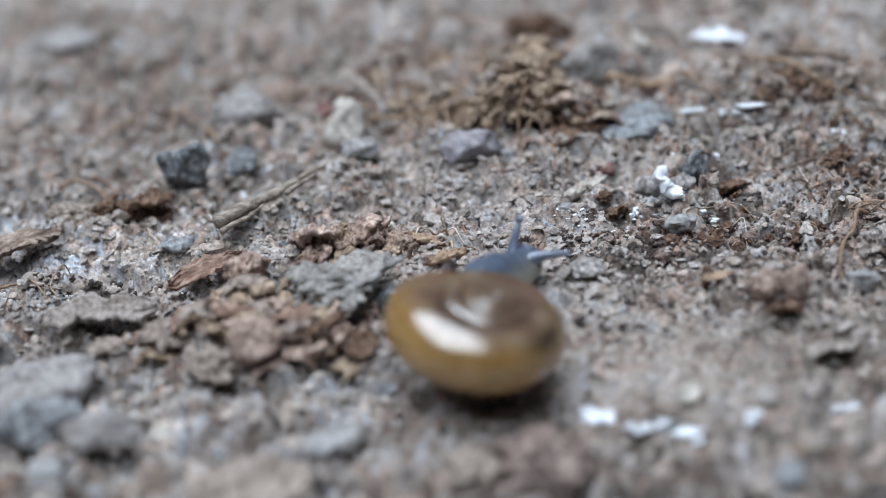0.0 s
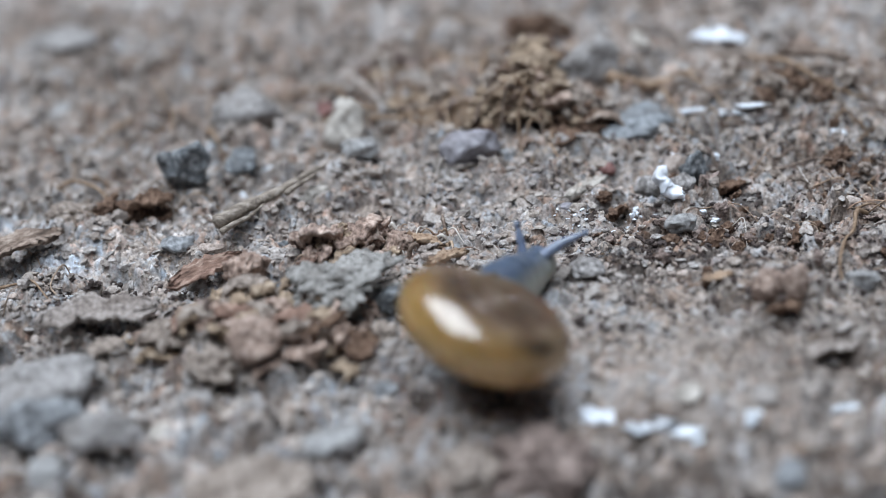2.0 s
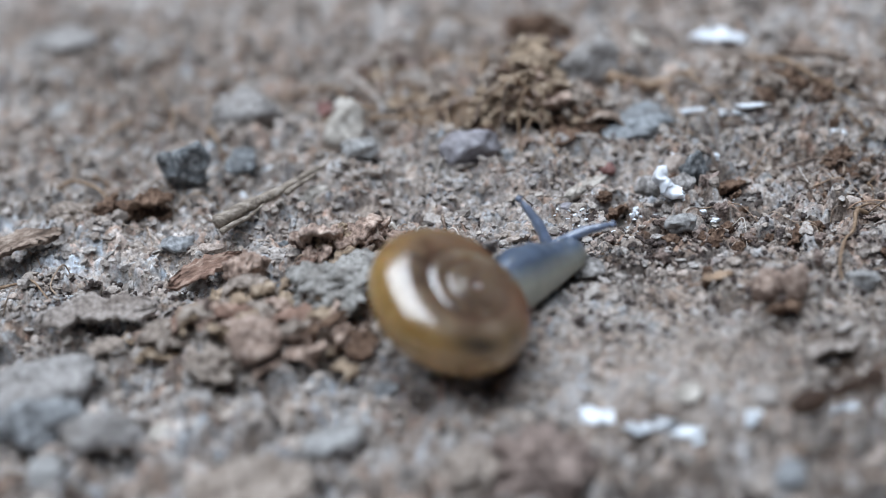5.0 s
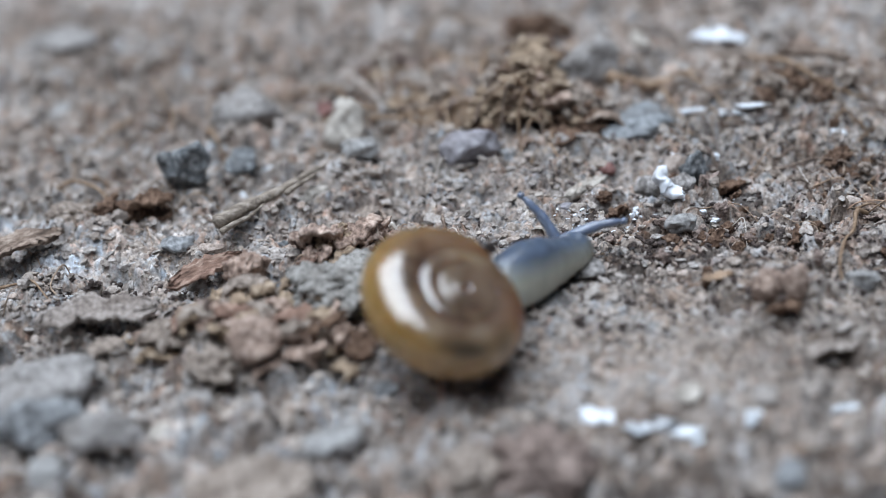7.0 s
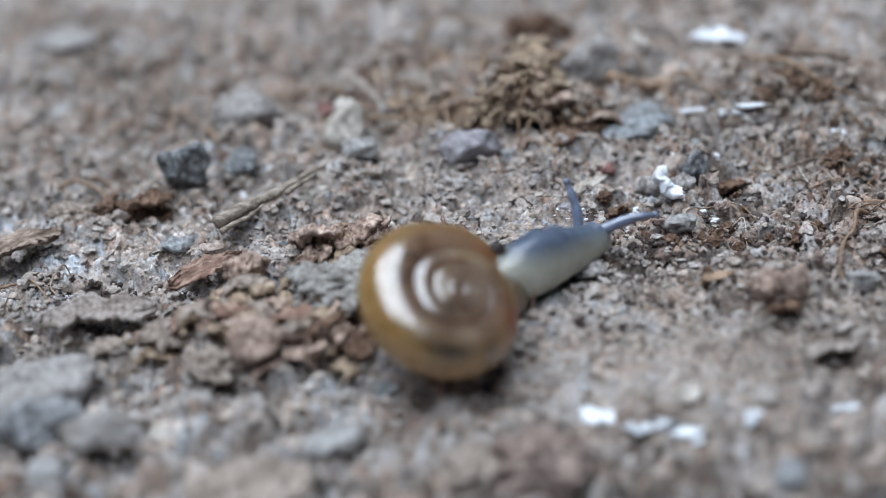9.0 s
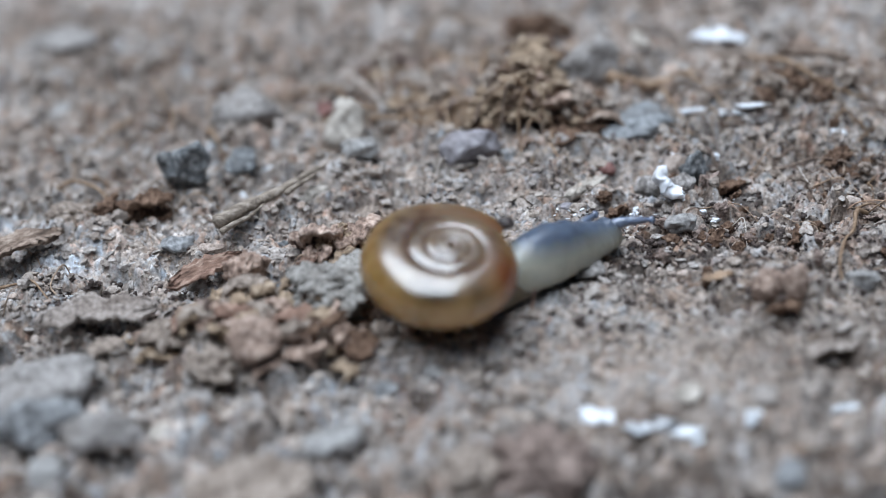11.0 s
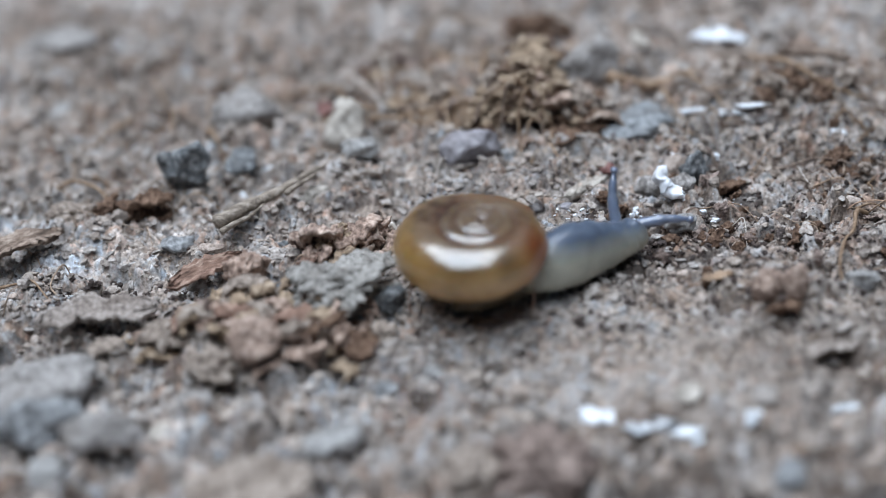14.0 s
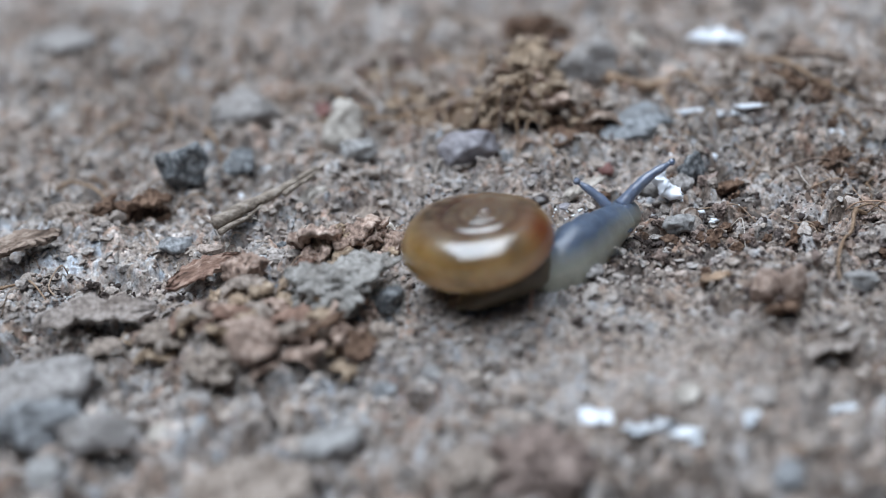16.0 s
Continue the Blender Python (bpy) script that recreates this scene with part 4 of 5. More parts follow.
strand("root", [(-0.5, -12.6, -0.1), (-0.55, -12.5, 0.6), (-0.5, -12.5, 1.1)], 0.22, PINK, "short pinkish root standing in the soil")


def tangle(x, y, rx, ry, count, length, thick, lean, materials, seed, label, rise=0.0):
    """Loose roots strewn over one another, most of them lying one way."""
    rng = random.Random(seed)
    for _ in range(count):
        px, py, a = x + rng.uniform(-rx, rx), y + rng.uniform(-ry, ry), radians(lean + rng.gauss(0, 28)) + math.pi * rng.randint(0, 1)
        n, pts = rng.randint(3, 5), []
        step = rng.uniform(*length) / n
        for k in range(n + 1):
            pts.append((px, py, rise * max(0.0, 1 - math.hypot((px - x) / rx, (py - y) / ry)) + (0.1 if k in (0, n) else rng.uniform(0.15, 0.7))))
            a += rng.gauss(0, 0.32)
            px, py = px + step * math.cos(a), py + step * math.sin(a)
        strand("root", pts, rng.uniform(*thick), rng.choice(materials), label, "root", "tangled roots")


tangle(18.88, 17.38, 7.5, 4.5, 26, (3.0, 7.0), (0.1, 0.3), -15, (ROOT, BARK, BARK), 21, "brown root in a tangle far back")
tangle(21.0, 15.5, 6.0, 5.0, 46, (1.5, 4.0), (0.08, 0.2), -8, (BARK, ROOT, BARK), 30, "fine brown root in a mat far back")
tangle(20.32, 6.97, 4.5, 2.0, 16, (1.2, 3.5), (0.06, 0.18), 0, (BARK, BARK, ROOT), 22, "brown root in a tangle on the soil")
tangle(-0.81, 20.41, 5.0, 5.0, 40, (3.0, 7.0), (0.12, 0.35), -20, (ROOT, STRAW, BARK), 23, "tan root lying about the heap")
tangle(-0.2, 17.8, 4.0, 1.7, 30, (2.0, 4.5), (0.1, 0.22), -8, (STRAW, ROOT, STRAW), 33, "tan straw-like fibre beside the heap", 0.3)
tangle(-18.07, 9.66, 4.5, 2.4, 14, (2.0, 5.0), (0.08, 0.24), 10, (ROOT, BARK, BARK), 24, "tan root lying on the soil")
tangle(-1.10, 1.35, 1.8, 1.4, 18, (0.8, 2.4), (0.08, 0.28), -25, (STRAW, RED_BARK, BARK, HAIR), 25, "small torn fibre on the soil")
tangle(-16.06, 20.61, 6.0, 5.0, 10, (3.0, 6.0), (0.2, 0.4), -35, (ROOT, BARK), 26, "brown root far back on the soil")
tangle(5.80, 21.36, 3.0, 3.0, 10, (2.0, 4.0), (0.15, 0.3), 60, (ROOT, STRAW), 27, "tan root sticking out of the heap")
tangle(4.28, 13.80, 4.0, 3.0, 26, (1.5, 4.0), (0.1, 0.28), 40, (ROOT, BARK, STRAW), 29, "tan fibrous root among brown clods", 3.4)
tangle(8.60, -1.50, 0.9, 0.9, 8, (0.5, 1.2), (0.05, 0.1), 20, (DARK, HAIR, ROOT), 28, "tiny dark fibre on the soil")


# ---- white lime ----
def lime(x, y, size, seed, label, rz=0, up=0.0, material=LIME, rough=0.7, pitted=0.5):
    bm = lump(size, seed, rough, 6, 3, pitted)
    thing("lime_crust", bm, material, place(x, y, lie(x, y) + up + size[2] * 0.16, 0, 0, rz), label, "lime", "white lime crusts")


WHITE = "white lime crust on the soil"
BRIGHT = "bright white lime crust on the stone"
bm = bmesh.new()
strand_mesh(bm, [(-0.35, 1.15, 0.75), (-0.42, 0.6, 0.55), (-0.25, 0.1, 0.3), (0.15, -0.3, 0.1), (0.65, -0.35, 0.0)], 0.82, 16, 8, 0.85)
for v in bm.verts:
    v.co += 0.22 * Vector((noise.noise(v.co * 1.9), noise.noise(v.co * 1.9 + Vector((9, 3, 1))), noise.noise(v.co * 2.2 + Vector((2, 8, 5))))) + 0.09 * Vector((noise.noise(v.co * 6.1), noise.noise(v.co * 6.3 + Vector((4, 1, 7))), noise.noise(v.co * 5.7 + Vector((1, 6, 2)))))
thing("lime_crust", bm, LIME, place(12.2, 4.45, lie(12.2, 4.45) + 0.75), BRIGHT, "lime", "white lime crusts")
shards = random.Random(77)
for k in range(13):
    wide = shards.uniform(0.14, 0.38)
    lime(9.9 + shards.gauss(0, 0.3), 3.0 + shards.gauss(0, 0.35), (wide, 0.7 * wide, 0.7 * wide), 240 + k, "small shard of white lime on the soil", shards.uniform(0, 180), 0.25 + shards.uniform(0, 0.25))
lime(13.79, 3.27, (0.4, 0.4, 0.35), 205, WHITE, 0, 0.3)
lime(14.18, 2.08, (0.6, 0.35, 0.3), 206, WHITE, -15, 0.2)
lime(11.20, 3.38, (0.3, 0.3, 0.3), 207, WHITE, 0, 0.2)
lime(6.37, -13.5, (2.2, 1.9, 1.0), 208, WHITE, -20)
lime(8.4, -14.8, (2.8, 1.2, 0.3), 209, WHITE, 0, 0.0, CHALK)
lime(9.5, -14.9, (2.4, 1.1, 0.3), 210, WHITE, 0, 0.0, CHALK)
lime(10.5, -15.1, (1.6, 1.1, 0.35), 211, WHITE, 10, 0.0, CHALK)
lime(13.1, -14.75, (1.7, 0.9, 0.45), 212, WHITE, 45, 0.0, CHALK)
lime(17.31, -14.11, (1.5, 0.6, 0.25), 213, WHITE, 15, 0.0, CHALK)
lime(14.9, 13.6, (2.4, 0.6, 0.3), 214, WHITE, 0, 0.1)
lime(16.46, 12.12, (2.4, 0.5, 0.25), 215, WHITE, 0, 0.1)
lime(17.82, 12.08, (2.0, 0.6, 0.3), 216, WHITE, 0, 0.1)
lime(14.74, 8.39, (0.6, 0.8, 0.3), 217, WHITE, 0)
lime(14.93, 7.32, (0.7, 0.6, 0.4), 218, WHITE, 0)
lime(-11.04, 10.91, (0.7, 0.6, 0.6), 219, WHITE, 0)
lime(-0.09, 8.28, (0.9, 0.7, 0.8), 220, WHITE, 0)
lime(-6.44, 12.01, (0.6, 0.5, 0.5), 221, WHITE, 0)
lime(17.05, 16.47, (1.2, 0.7, 0.6), 222, WHITE, 0)
lime(22.30, 10.27, (1.2, 0.8, 0.3), 223, WHITE, 0)
lime(2.95, 3.29, (0.3, 0.25, 0.2), 224, WHITE, 0)
lime(8.86, 1.94, (0.35, 0.3, 0.2), 225, WHITE, 0)
lime(4.68, 4.55, (0.35, 0.3, 0.3), 226, WHITE, 0)
lime(-9.63, 13.65, (0.6, 0.5, 0.5), 227, WHITE, 0)


# ---- loose crumbs, grit and root hairs ----
def crumbs(name, count, lo, hi, material, label, seed, box, low=0.1, calm=True, level=2, flat=0.6):
    """Loose angular crumbs by the thousand, strewn over a stretch of soil (x0, y0, x1, y1)."""
    rng = np.random.default_rng(seed)
    bm = bmesh.new()
    bmesh.ops.create_icosphere(bm, subdivisions=level, radius=1.0)
    base = np.array([v.co for v in bm.verts])
    tri = np.array([[v.index for v in f.verts] for f in bm.faces])
    bm.free()
    x, y = rng.uniform(box[0], box[2], count), rng.uniform(box[1], box[3], count)
    if calm:
        thin = np.exp(-((x - 13.0) / 11.0) ** 2 - ((y + 10.0) / 8.5) ** 2)
        moist = np.exp(-((x - 16.0) / 11.0) ** 2 - ((y - 2.0) / 9.0) ** 2)
        keep = rng.random(count) > np.maximum(0.96 * thin, 0.88 * moist)
        x, y = x[keep], y[keep]
    count = len(x)
    size = lo * (hi / lo) ** (rng.random(count) ** 1.9)
    z = ground_height(x, y) + size * low
    dirs = rng.normal(size=(count, 5, 3))
    dirs /= np.linalg.norm(dirs, axis=-1, keepdims=True)
    cut = rng.uniform(0.35, 0.8, (count, 5))
    p = np.repeat(base[None], count, 0) * (1 + 0.17 * rng.normal(size=(count, len(base), 1)))
    for k in range(5):
        over = np.maximum((p * dirs[:, None, k]).sum(-1) - cut[:, None, k], 0)
        p -= dirs[:, None, k] * over[..., None] * 0.9
    p *= (size[:, None] * rng.uniform(0.32, 0.72, (count, 3)) * np.array((1, 1, flat)))[:, None]
    # each lies a little aslant
    p[..., 2] += p[..., 0] * rng.normal(0, 0.25, (count, 1)) + p[..., 1] * rng.normal(0, 0.25, (count, 1))
    p += np.stack([x, y, z], -1)[:, None]
    faces = (tri[None] + (np.arange(count) * len(base))[:, None, None]).reshape(-1)
    me = bpy.data.meshes.new(name)
    me.vertices.add(count * len(base))
    me.vertices.foreach_set("co", (p * MM).reshape(-1))
    me.loops.add(len(faces))
    me.loops.foreach_set("vertex_index", faces)
    me.polygons.add(len(faces) // 3)
    me.polygons.foreach_set("loop_start", np.arange(0, len(faces), 3))
    me.polygons.foreach_set("loop_total", np.full(len(faces) // 3, 3))
    me.polygons.foreach_set("use_smooth", np.zeros(len(faces) // 3, bool))
    me.update(calc_edges=True)
    me.materials.append(material)
    return tagged(new(name, me), label, "crumbs", kind="stuff")


crumbs("soil_crumbs", 2600, 0.3, 1.3, CRUMB, "loose grey-brown soil crumbs strewn over the ground", 5, (-33, -22, 33, 38), 0.02)
crumbs("soil_chips", 6800, 0.16, 0.66, CRUMB, "flat chips of dry soil lying on the ground", 7, (-27, -11, 27, 14), 0.2, True, 2, 0.42)
crumbs("grit", 9000, 0.09, 0.34, CRUMB, "fine grit and soil grains on the ground", 6, (-26, -13, 26, 15), 0.2, True, 1)
crumbs("loose_grit", 2600, 0.25, 0.7, CRUMB, "coarser grit lying on the soil", 26, (-28, -15, 28, 17), 0.2, True, 1)
crumbs("humus_crumbs", 600, 0.08, 0.42, HUMUS, "blackish crumbs of humus on the soil", 46, (5.94, -2.68, 13.59, 1.34), 0.2, False, 1)
crumbs("humus_grains", 600, 0.1, 0.5, HUMUS, "blackish crumbs of humus among clods", 47, (-20.84, -6.36, -13.23, 1.31), 0.2, False, 1)
# humus crumbs, strewn thicker so their colour also gives the gaps' dark shade
crumbs("humus_bits", 3200, 0.1, 0.55, HUMUS, "dark brown crumbs of humus in the soil", 48, (6.0, -9.0, 26.0, 12.0), 0.1, False, 1)
crumbs("humus_flecks", 1300, 0.1, 0.45, HUMUS, "dark brown crumbs of humus in grey soil", 49, (-26.0, -9.0, 4.0, 12.0), 0.1, False, 1)
crumbs("lime_specks", 110, 0.07, 0.28, LIME, "white specks of lime on the soil", 36, (5.92, 1.84, 10.61, 5.26), 0.25, False, 1)
crumbs("lime_grains", 70, 0.08, 0.3, LIME, "white grains of lime by the stone", 37, (10.88, 2.77, 16.64, 10.43), 0.25, False, 1)
crumbs("far_grit", 3500, 0.3, 0.7, CRUMB, "fine grit and soil grains further back", 16, (-33, 15, 33, 38), 0.2, False, 1)


def laid_chips(count):
    """The larger chips of dry soil that lie loose on the ground, each a piece of its own."""
    rng = random.Random(61)
    shapes = []
    for k in range(14):
        bm = lump((1.0, rng.uniform(0.55, 0.9), rng.uniform(0.3, 0.5)), 700 + k, 0.35, 9, 3, 0.15)
        me = bpy.data.meshes.new("soil_chip")
        bmesh.ops.scale(bm, vec=(MM, MM, MM), verts=bm.verts)
        bm.to_mesh(me)
        bm.free()
        me.polygons.foreach_set("use_smooth", [False] * len(me.polygons))
        me.materials.append(CHIP)
        shapes.append(me)
    made = 0
    while made < count:
        x, y = rng.uniform(-22, 22), rng.uniform(-7, 11)
        track = math.exp(-((x - 3.5) / 6.0) ** 2 - ((y + 5.0) / 5.0) ** 2)
        smooth = math.exp(-((x - 13.0) / 11.0) ** 2 - ((y + 10.0) / 8.5) ** 2)
        moist = math.exp(-((x - 16.0) / 11.0) ** 2 - ((y - 2.0) / 9.0) ** 2)
        clods = math.exp(-((x + 9.0) / 6.0) ** 4 - ((y + 6.0) / 5.0) ** 4)
        if rng.random() < max(track, smooth, 0.6 * moist, clods):
            continue
        size = 0.42 * (1.15 / 0.42) ** (rng.random() ** 1.6)
        chip = new("soil_chip", shapes[made % 14])
        chip.parent = GROUND
        chip.matrix_basis = place(x, y, lie(x, y) + 0.14 * size, rng.gauss(0, 14), rng.gauss(0, 14), rng.uniform(0, 360)) @ Matrix.Scale(size, 4)
        made += 1


laid_chips(280)


def root_hairs():
    rng = random.Random(8)
    bm = bmesh.new()
    for _ in range(230):
        x, y, a = rng.uniform(-30, 30), rng.uniform(-12, 36), rng.uniform(0, 6.28)
        if -6 < x < 12 and -16 < y < 3:
            continue
        n, pts = rng.randint(3, 5), []
        for k in range(n):
            pts.append((x, y, lie(x, y) + (0.05 if k in (0, n - 1) else rng.uniform(0.2, 0.7))))
            step = rng.uniform(0.6, 1.5)
            a += rng.gauss(0, 0.5)
            x, y = x + step * math.cos(a), y + step * math.sin(a)
        strand_mesh(bm, pts, rng.choice((0.05, 0.06, 0.08, 0.11)), 5, 4)
    ob = part("root_hairs", bm, HAIRS, None)
    tagged(ob, "fine tangled root hairs in the soil", "roots", kind="stuff")


root_hairs()


# ---- the snail ----
def whorl(left, u, k=1.0):
    """A point of the coil: left whorls back from the lip, at the angle u round the tube, k of the way out from its middle."""
    cu, su = math.cos(u), math.sin(u)
    # the mouth is cut aslant: hooded above, open below
    left += max(0.0, 1 - left / 0.4) * (0.06 * cu - 0.10 * su)
    r = 2.74 * 1.7 ** -max(left, 0.02)
    near_lip = max(0.0, 0.18 - left)
    a, b = 0.70 * r * k * (1 - 0.35 * near_lip), 0.655 * r * k * (1 - 0.35 * near_lip)
    angle = radians(75) + left * 2 * math.pi
    rr, zz = r + a * cu, 0.71 * (2.74 - r) + b * su * (0.93 if su > 0 else 1.0) - 2.2 * near_lip
    return Vector((rr * math.cos(angle), rr * math.sin(angle), zz)) * 1.05


def shell_mesh():
    """A low-domed coil of four and a half whorls, apex up, its mouth at the end of the last whorl."""
    bm = bmesh.new()
    whorls, per, sides = 4.5, 72, 48
    total = int(whorls * per)
    age, seam, flank, stain, blotch = [bm.verts.layers.float.new(n) for n in ("age", "seam", "flank", "stain", "blotch")]
    rings = []
    for i in range(total + 1):
        left = (total - i) / per
        ridge = 1 + 0.0035 * math.sin(left * 2 * math.pi * 46) * (left < 1.5)
        rings.append([bm.verts.new(whorl(left, 2 * math.pi * s / sides, ridge)) for s in range(sides)])
        for s, v in enumerate(rings[-1]):
            v[age] = left
            cu, su = math.cos(2 * math.pi * s / sides), math.sin(2 * math.pi * s / sides)
            inner = min(1.0, max(0.0, (0.02 - cu) / 0.22))
            outer = min(1.0, max(0.0, (cu - 0.42) / 0.2)) * min(1.0, max(0.0, (left - 0.9) / 0.15))
            v[flank] = min(1.0, max(0.0, (cu - 0.3) / 0.5)) * (left < 1.05)
            v[stain] = 0.95 * math.exp(-((left - 0.735) / 0.07) ** 2) * min(1.0, max(0.0, cu + 0.3))
            v[blotch] = max(0.97 * math.exp(-((left - 0.52) / 0.075) ** 2 - ((cu - 0.62) / 0.26) ** 2), 0.7 * math.exp(-((left - 0.625) / 0.035) ** 2 - ((cu - 0.7) / 0.3) ** 2)) * (su > 0)
            v[seam] = max(inner, outer) if su > -0.1 else 0.0
    # the lip turns in and the wall runs back inside
    for left, k in ((0.0, 0.95), (0.08, 0.92), (0.25, 0.88)):
        rings.append([bm.verts.new(whorl(left, 2 * math.pi * s / sides, k)) for s in range(sides)])
    for a, b in zip(rings, rings[1:]):
        for s in range(sides):
            bm.faces.new([a[s], b[s], b[(s + 1) % sides], a[(s + 1) % sides]])
    bm.faces.new(rings[0])
    bmesh.ops.recalc_face_normals(bm, faces=bm.faces)
    return bm


def mantle_mesh():
    """The fleshy collar that fills the shell's mouth."""
    bm = bmesh.new()
    sides, rings = 28, []
    for left, k in ((0.12, 0.9), (0.05, 0.91), (0.02, 0.86), (0.005, 0.66), (0.0, 0.3)):
        rings.append([bm.verts.new(whorl(left, 2 * math.pi * s / sides, k)) for s in range(sides)])
    for a, b in zip(rings, rings[1:]):
        for s in range(sides):
            bm.faces.new([a[s], b[s], b[(s + 1) % sides], a[(s + 1) % sides]])
    bm.faces.new(rings[-1])
    bmesh.ops.recalc_face_normals(bm, faces=bm.faces)
    return bm


def loft(stations, sides=28, flat=0.35, wob=0.0):
    """A body along x: stations of x, width, height of the back, height of the sole."""
    bm = bmesh.new()
    rings = []
    for x, w, top, low in stations:
        ring = []
        for s in range(sides):
            u = 2 * math.pi * s / sides
            cu, su = math.cos(u), math.sin(u)
            mid = low + (top - low) * flat
            yy = w / 2 * math.copysign(abs(cu) ** 0.85, cu)
            zz = mid + (top - mid) * su if su > 0 else mid + (mid - low) * math.copysign(abs(su) ** 0.6, su)
            k = 1 + wob * noise.noise(Vector((x * 1.7, cu * 2.1, su * 2.1)))
            ring.append(bm.verts.new((x, yy * k, mid + (zz - mid) * k)))
        rings.append(ring)
    for a, b in zip(rings, rings[1:]):
        for s in range(sides):
            bm.faces.new([a[s], b[s], b[(s + 1) % sides], a[(s + 1) % sides]])
    bm.faces.new(rings[0][::-1])
    bm.faces.new(rings[-1])
    bmesh.ops.recalc_face_normals(bm, faces=bm.faces)
    return bm


def eased(keys, count):
    """Stations glided between a few key ones."""
    out = []
    for i in range(count + 1):
        t = i / count * (len(keys) - 1)
        k = min(int(t), len(keys) - 2)
        f = t - k
        f = f * f * (3 - 2 * f) * 0.5 + f * 0.5
        out.append(tuple(a + (b - a) * f for a, b in zip(keys[k], keys[k + 1])))
    return out


def snail():
    body = tagged(new("snail"), "small land snail with a glossy amber shell, crawling on soil", "snail")
    shell = part("shell", shell_mesh(), SHELL, body, "glossy translucent amber-brown coiled shell")
    part("mantle", mantle_mesh(), MANTLE, shell, "grey-brown fleshy mantle collar")
    part("mantle_lobe", lump((0.9, 0.7, 0.6), 41, 0.3, 0, 3), LOBE, shell, "dark brown fold of the mantle").location = (2.35 * MM, 3.3 * MM, 0.75 * MM)
    neck = part("neck", loft(eased([(-7.0, 1.4, 1.6, 0.3), (-5.4, 2.5, 2.5, -0.1), (-3.8, 2.6, 2.7, -0.2), (-2.4, 2.2, 2.3, -0.2), (-1.2, 1.85, 1.78, -0.15), (-0.35, 1.7, 1.5, -0.05), (0.0, 1.0, 1.1, 0.3)], 40), 28, 0.3, 0.05), FLESH, body, "slate-backed pale grey neck")
    head = part("head", loft(eased([(-1.5, 1.0, 1.2, 0.2), (-0.9, 1.6, 1.5, -0.05), (-0.3, 1.62, 1.55, -0.1), (0.15, 1.3, 1.25, 0.05), (0.38, 0.8, 0.9, 0.25), (0.45, 0.2, 0.65, 0.45)], 30), 26, 0.4, 0.04), SLATE, body, "slate-grey head")
    foot = part("foot", loft(eased([(-3.2, 0.25, 0.25, 0.05), (-2.5, 1.3, 0.8, -0.1), (-1.4, 2.1, 1.3, -0.2), (0.0, 2.5, 1.8, -0.2), (1.4, 2.4, 1.8, -0.15), (2.6, 1.4, 1.2, 0.1)], 36), 26, 0.3, 0.06), SOLE, body, "brown foot, darkened for the shade under the shell")
    horns = []
    for far in (-3.6, -3.3):
        bm = bmesh.new()
        strand_mesh(bm, [(far, 0, -0.3), (far * 0.7, 0, 0.0), (far * 0.4, 0, 0.13), (far * 0.15, 0, 0.07), (0, 0, 0)], 0.74, 12, 8, 0.3)
        horn = part("tentacle", bm, HORN, body, "blue-grey eye tentacle")
        bm = bmesh.new()
        bmesh.ops.create_uvsphere(bm, u_segments=14, v_segments=10, radius=0.19)
        bulb = part("tentacle_tip", bm, HORN, horn)
        bulb.location = (0, 0, 0)
        bm = bmesh.new()
        bmesh.ops.create_uvsphere(bm, u_segments=10, v_segments=8, radius=0.09)
        eye = part("eye", bm, EYEBLACK, horn, "tiny black eye")
        eye.location = (0.12 * MM, 0, 0.07 * MM)
        horns.append(horn)
    for side in (1, -1):
        bm = bmesh.new()
        strand_mesh(bm, [(0.0, side * 0.3, 0.45), (0.3, side * 0.4, 0.36), (0.5, side * 0.46, 0.28)], 0.26, 8, 5, 0.5)
        part("feeler", bm, FEELER, head, "short lower feeler")
    return shell, neck, head, foot, horns


# ---- the ant ----
def ant():
    body = tagged(new("ant"), "small dark brown ant walking over the soil", "ant")

    def egg(name, x, z, size, seed):
        part(name, lump([1.25 * c for c in size], seed, 0.04, 0, 3), CHITIN, body).location = (1.2 * x * MM, 0, 1.1 * z * MM)

    egg("gaster", -1.75, 0.95, (1.6, 0.9, 0.85), 301)
    egg("petiole", -0.75, 0.85, (0.5, 0.28, 0.3), 304)
    egg("thorax", 0.0, 0.9, (1.4, 0.45, 0.55), 302)
    egg("head", 1.2, 0.95, (0.9, 0.72, 0.6), 303)
    legs = []
    for side in (1, -1):
        for k, (x, way) in enumerate(((0.45, 0.7), (0.0, -0.1), (-0.4, -0.8))):
            bm = bmesh.new()
            strand_mesh(bm, [(0, 0, 0), (way * 0.5, side * 0.7, 0.45), (way * 0.9, side * 1.2, -0.25), (way * 1.3, side * 1.75, -0.95)], 0.24, 6, 4, 0.45)
            leg = part("leg", bm, CHITIN, body)
            leg.location = (1.2 * x * MM, side * 0.2 * MM, 0.9 * MM)
            legs.append(leg)
        bm = bmesh.new()
        strand_mesh(bm, [(1.9, side * 0.22, 1.25), (2.4, side * 0.65, 1.55), (3.0, side * 0.8, 1.15)], 0.1, 6, 4, 0.7)
        part("antenna", bm, CHITIN, body)
    return body, legs


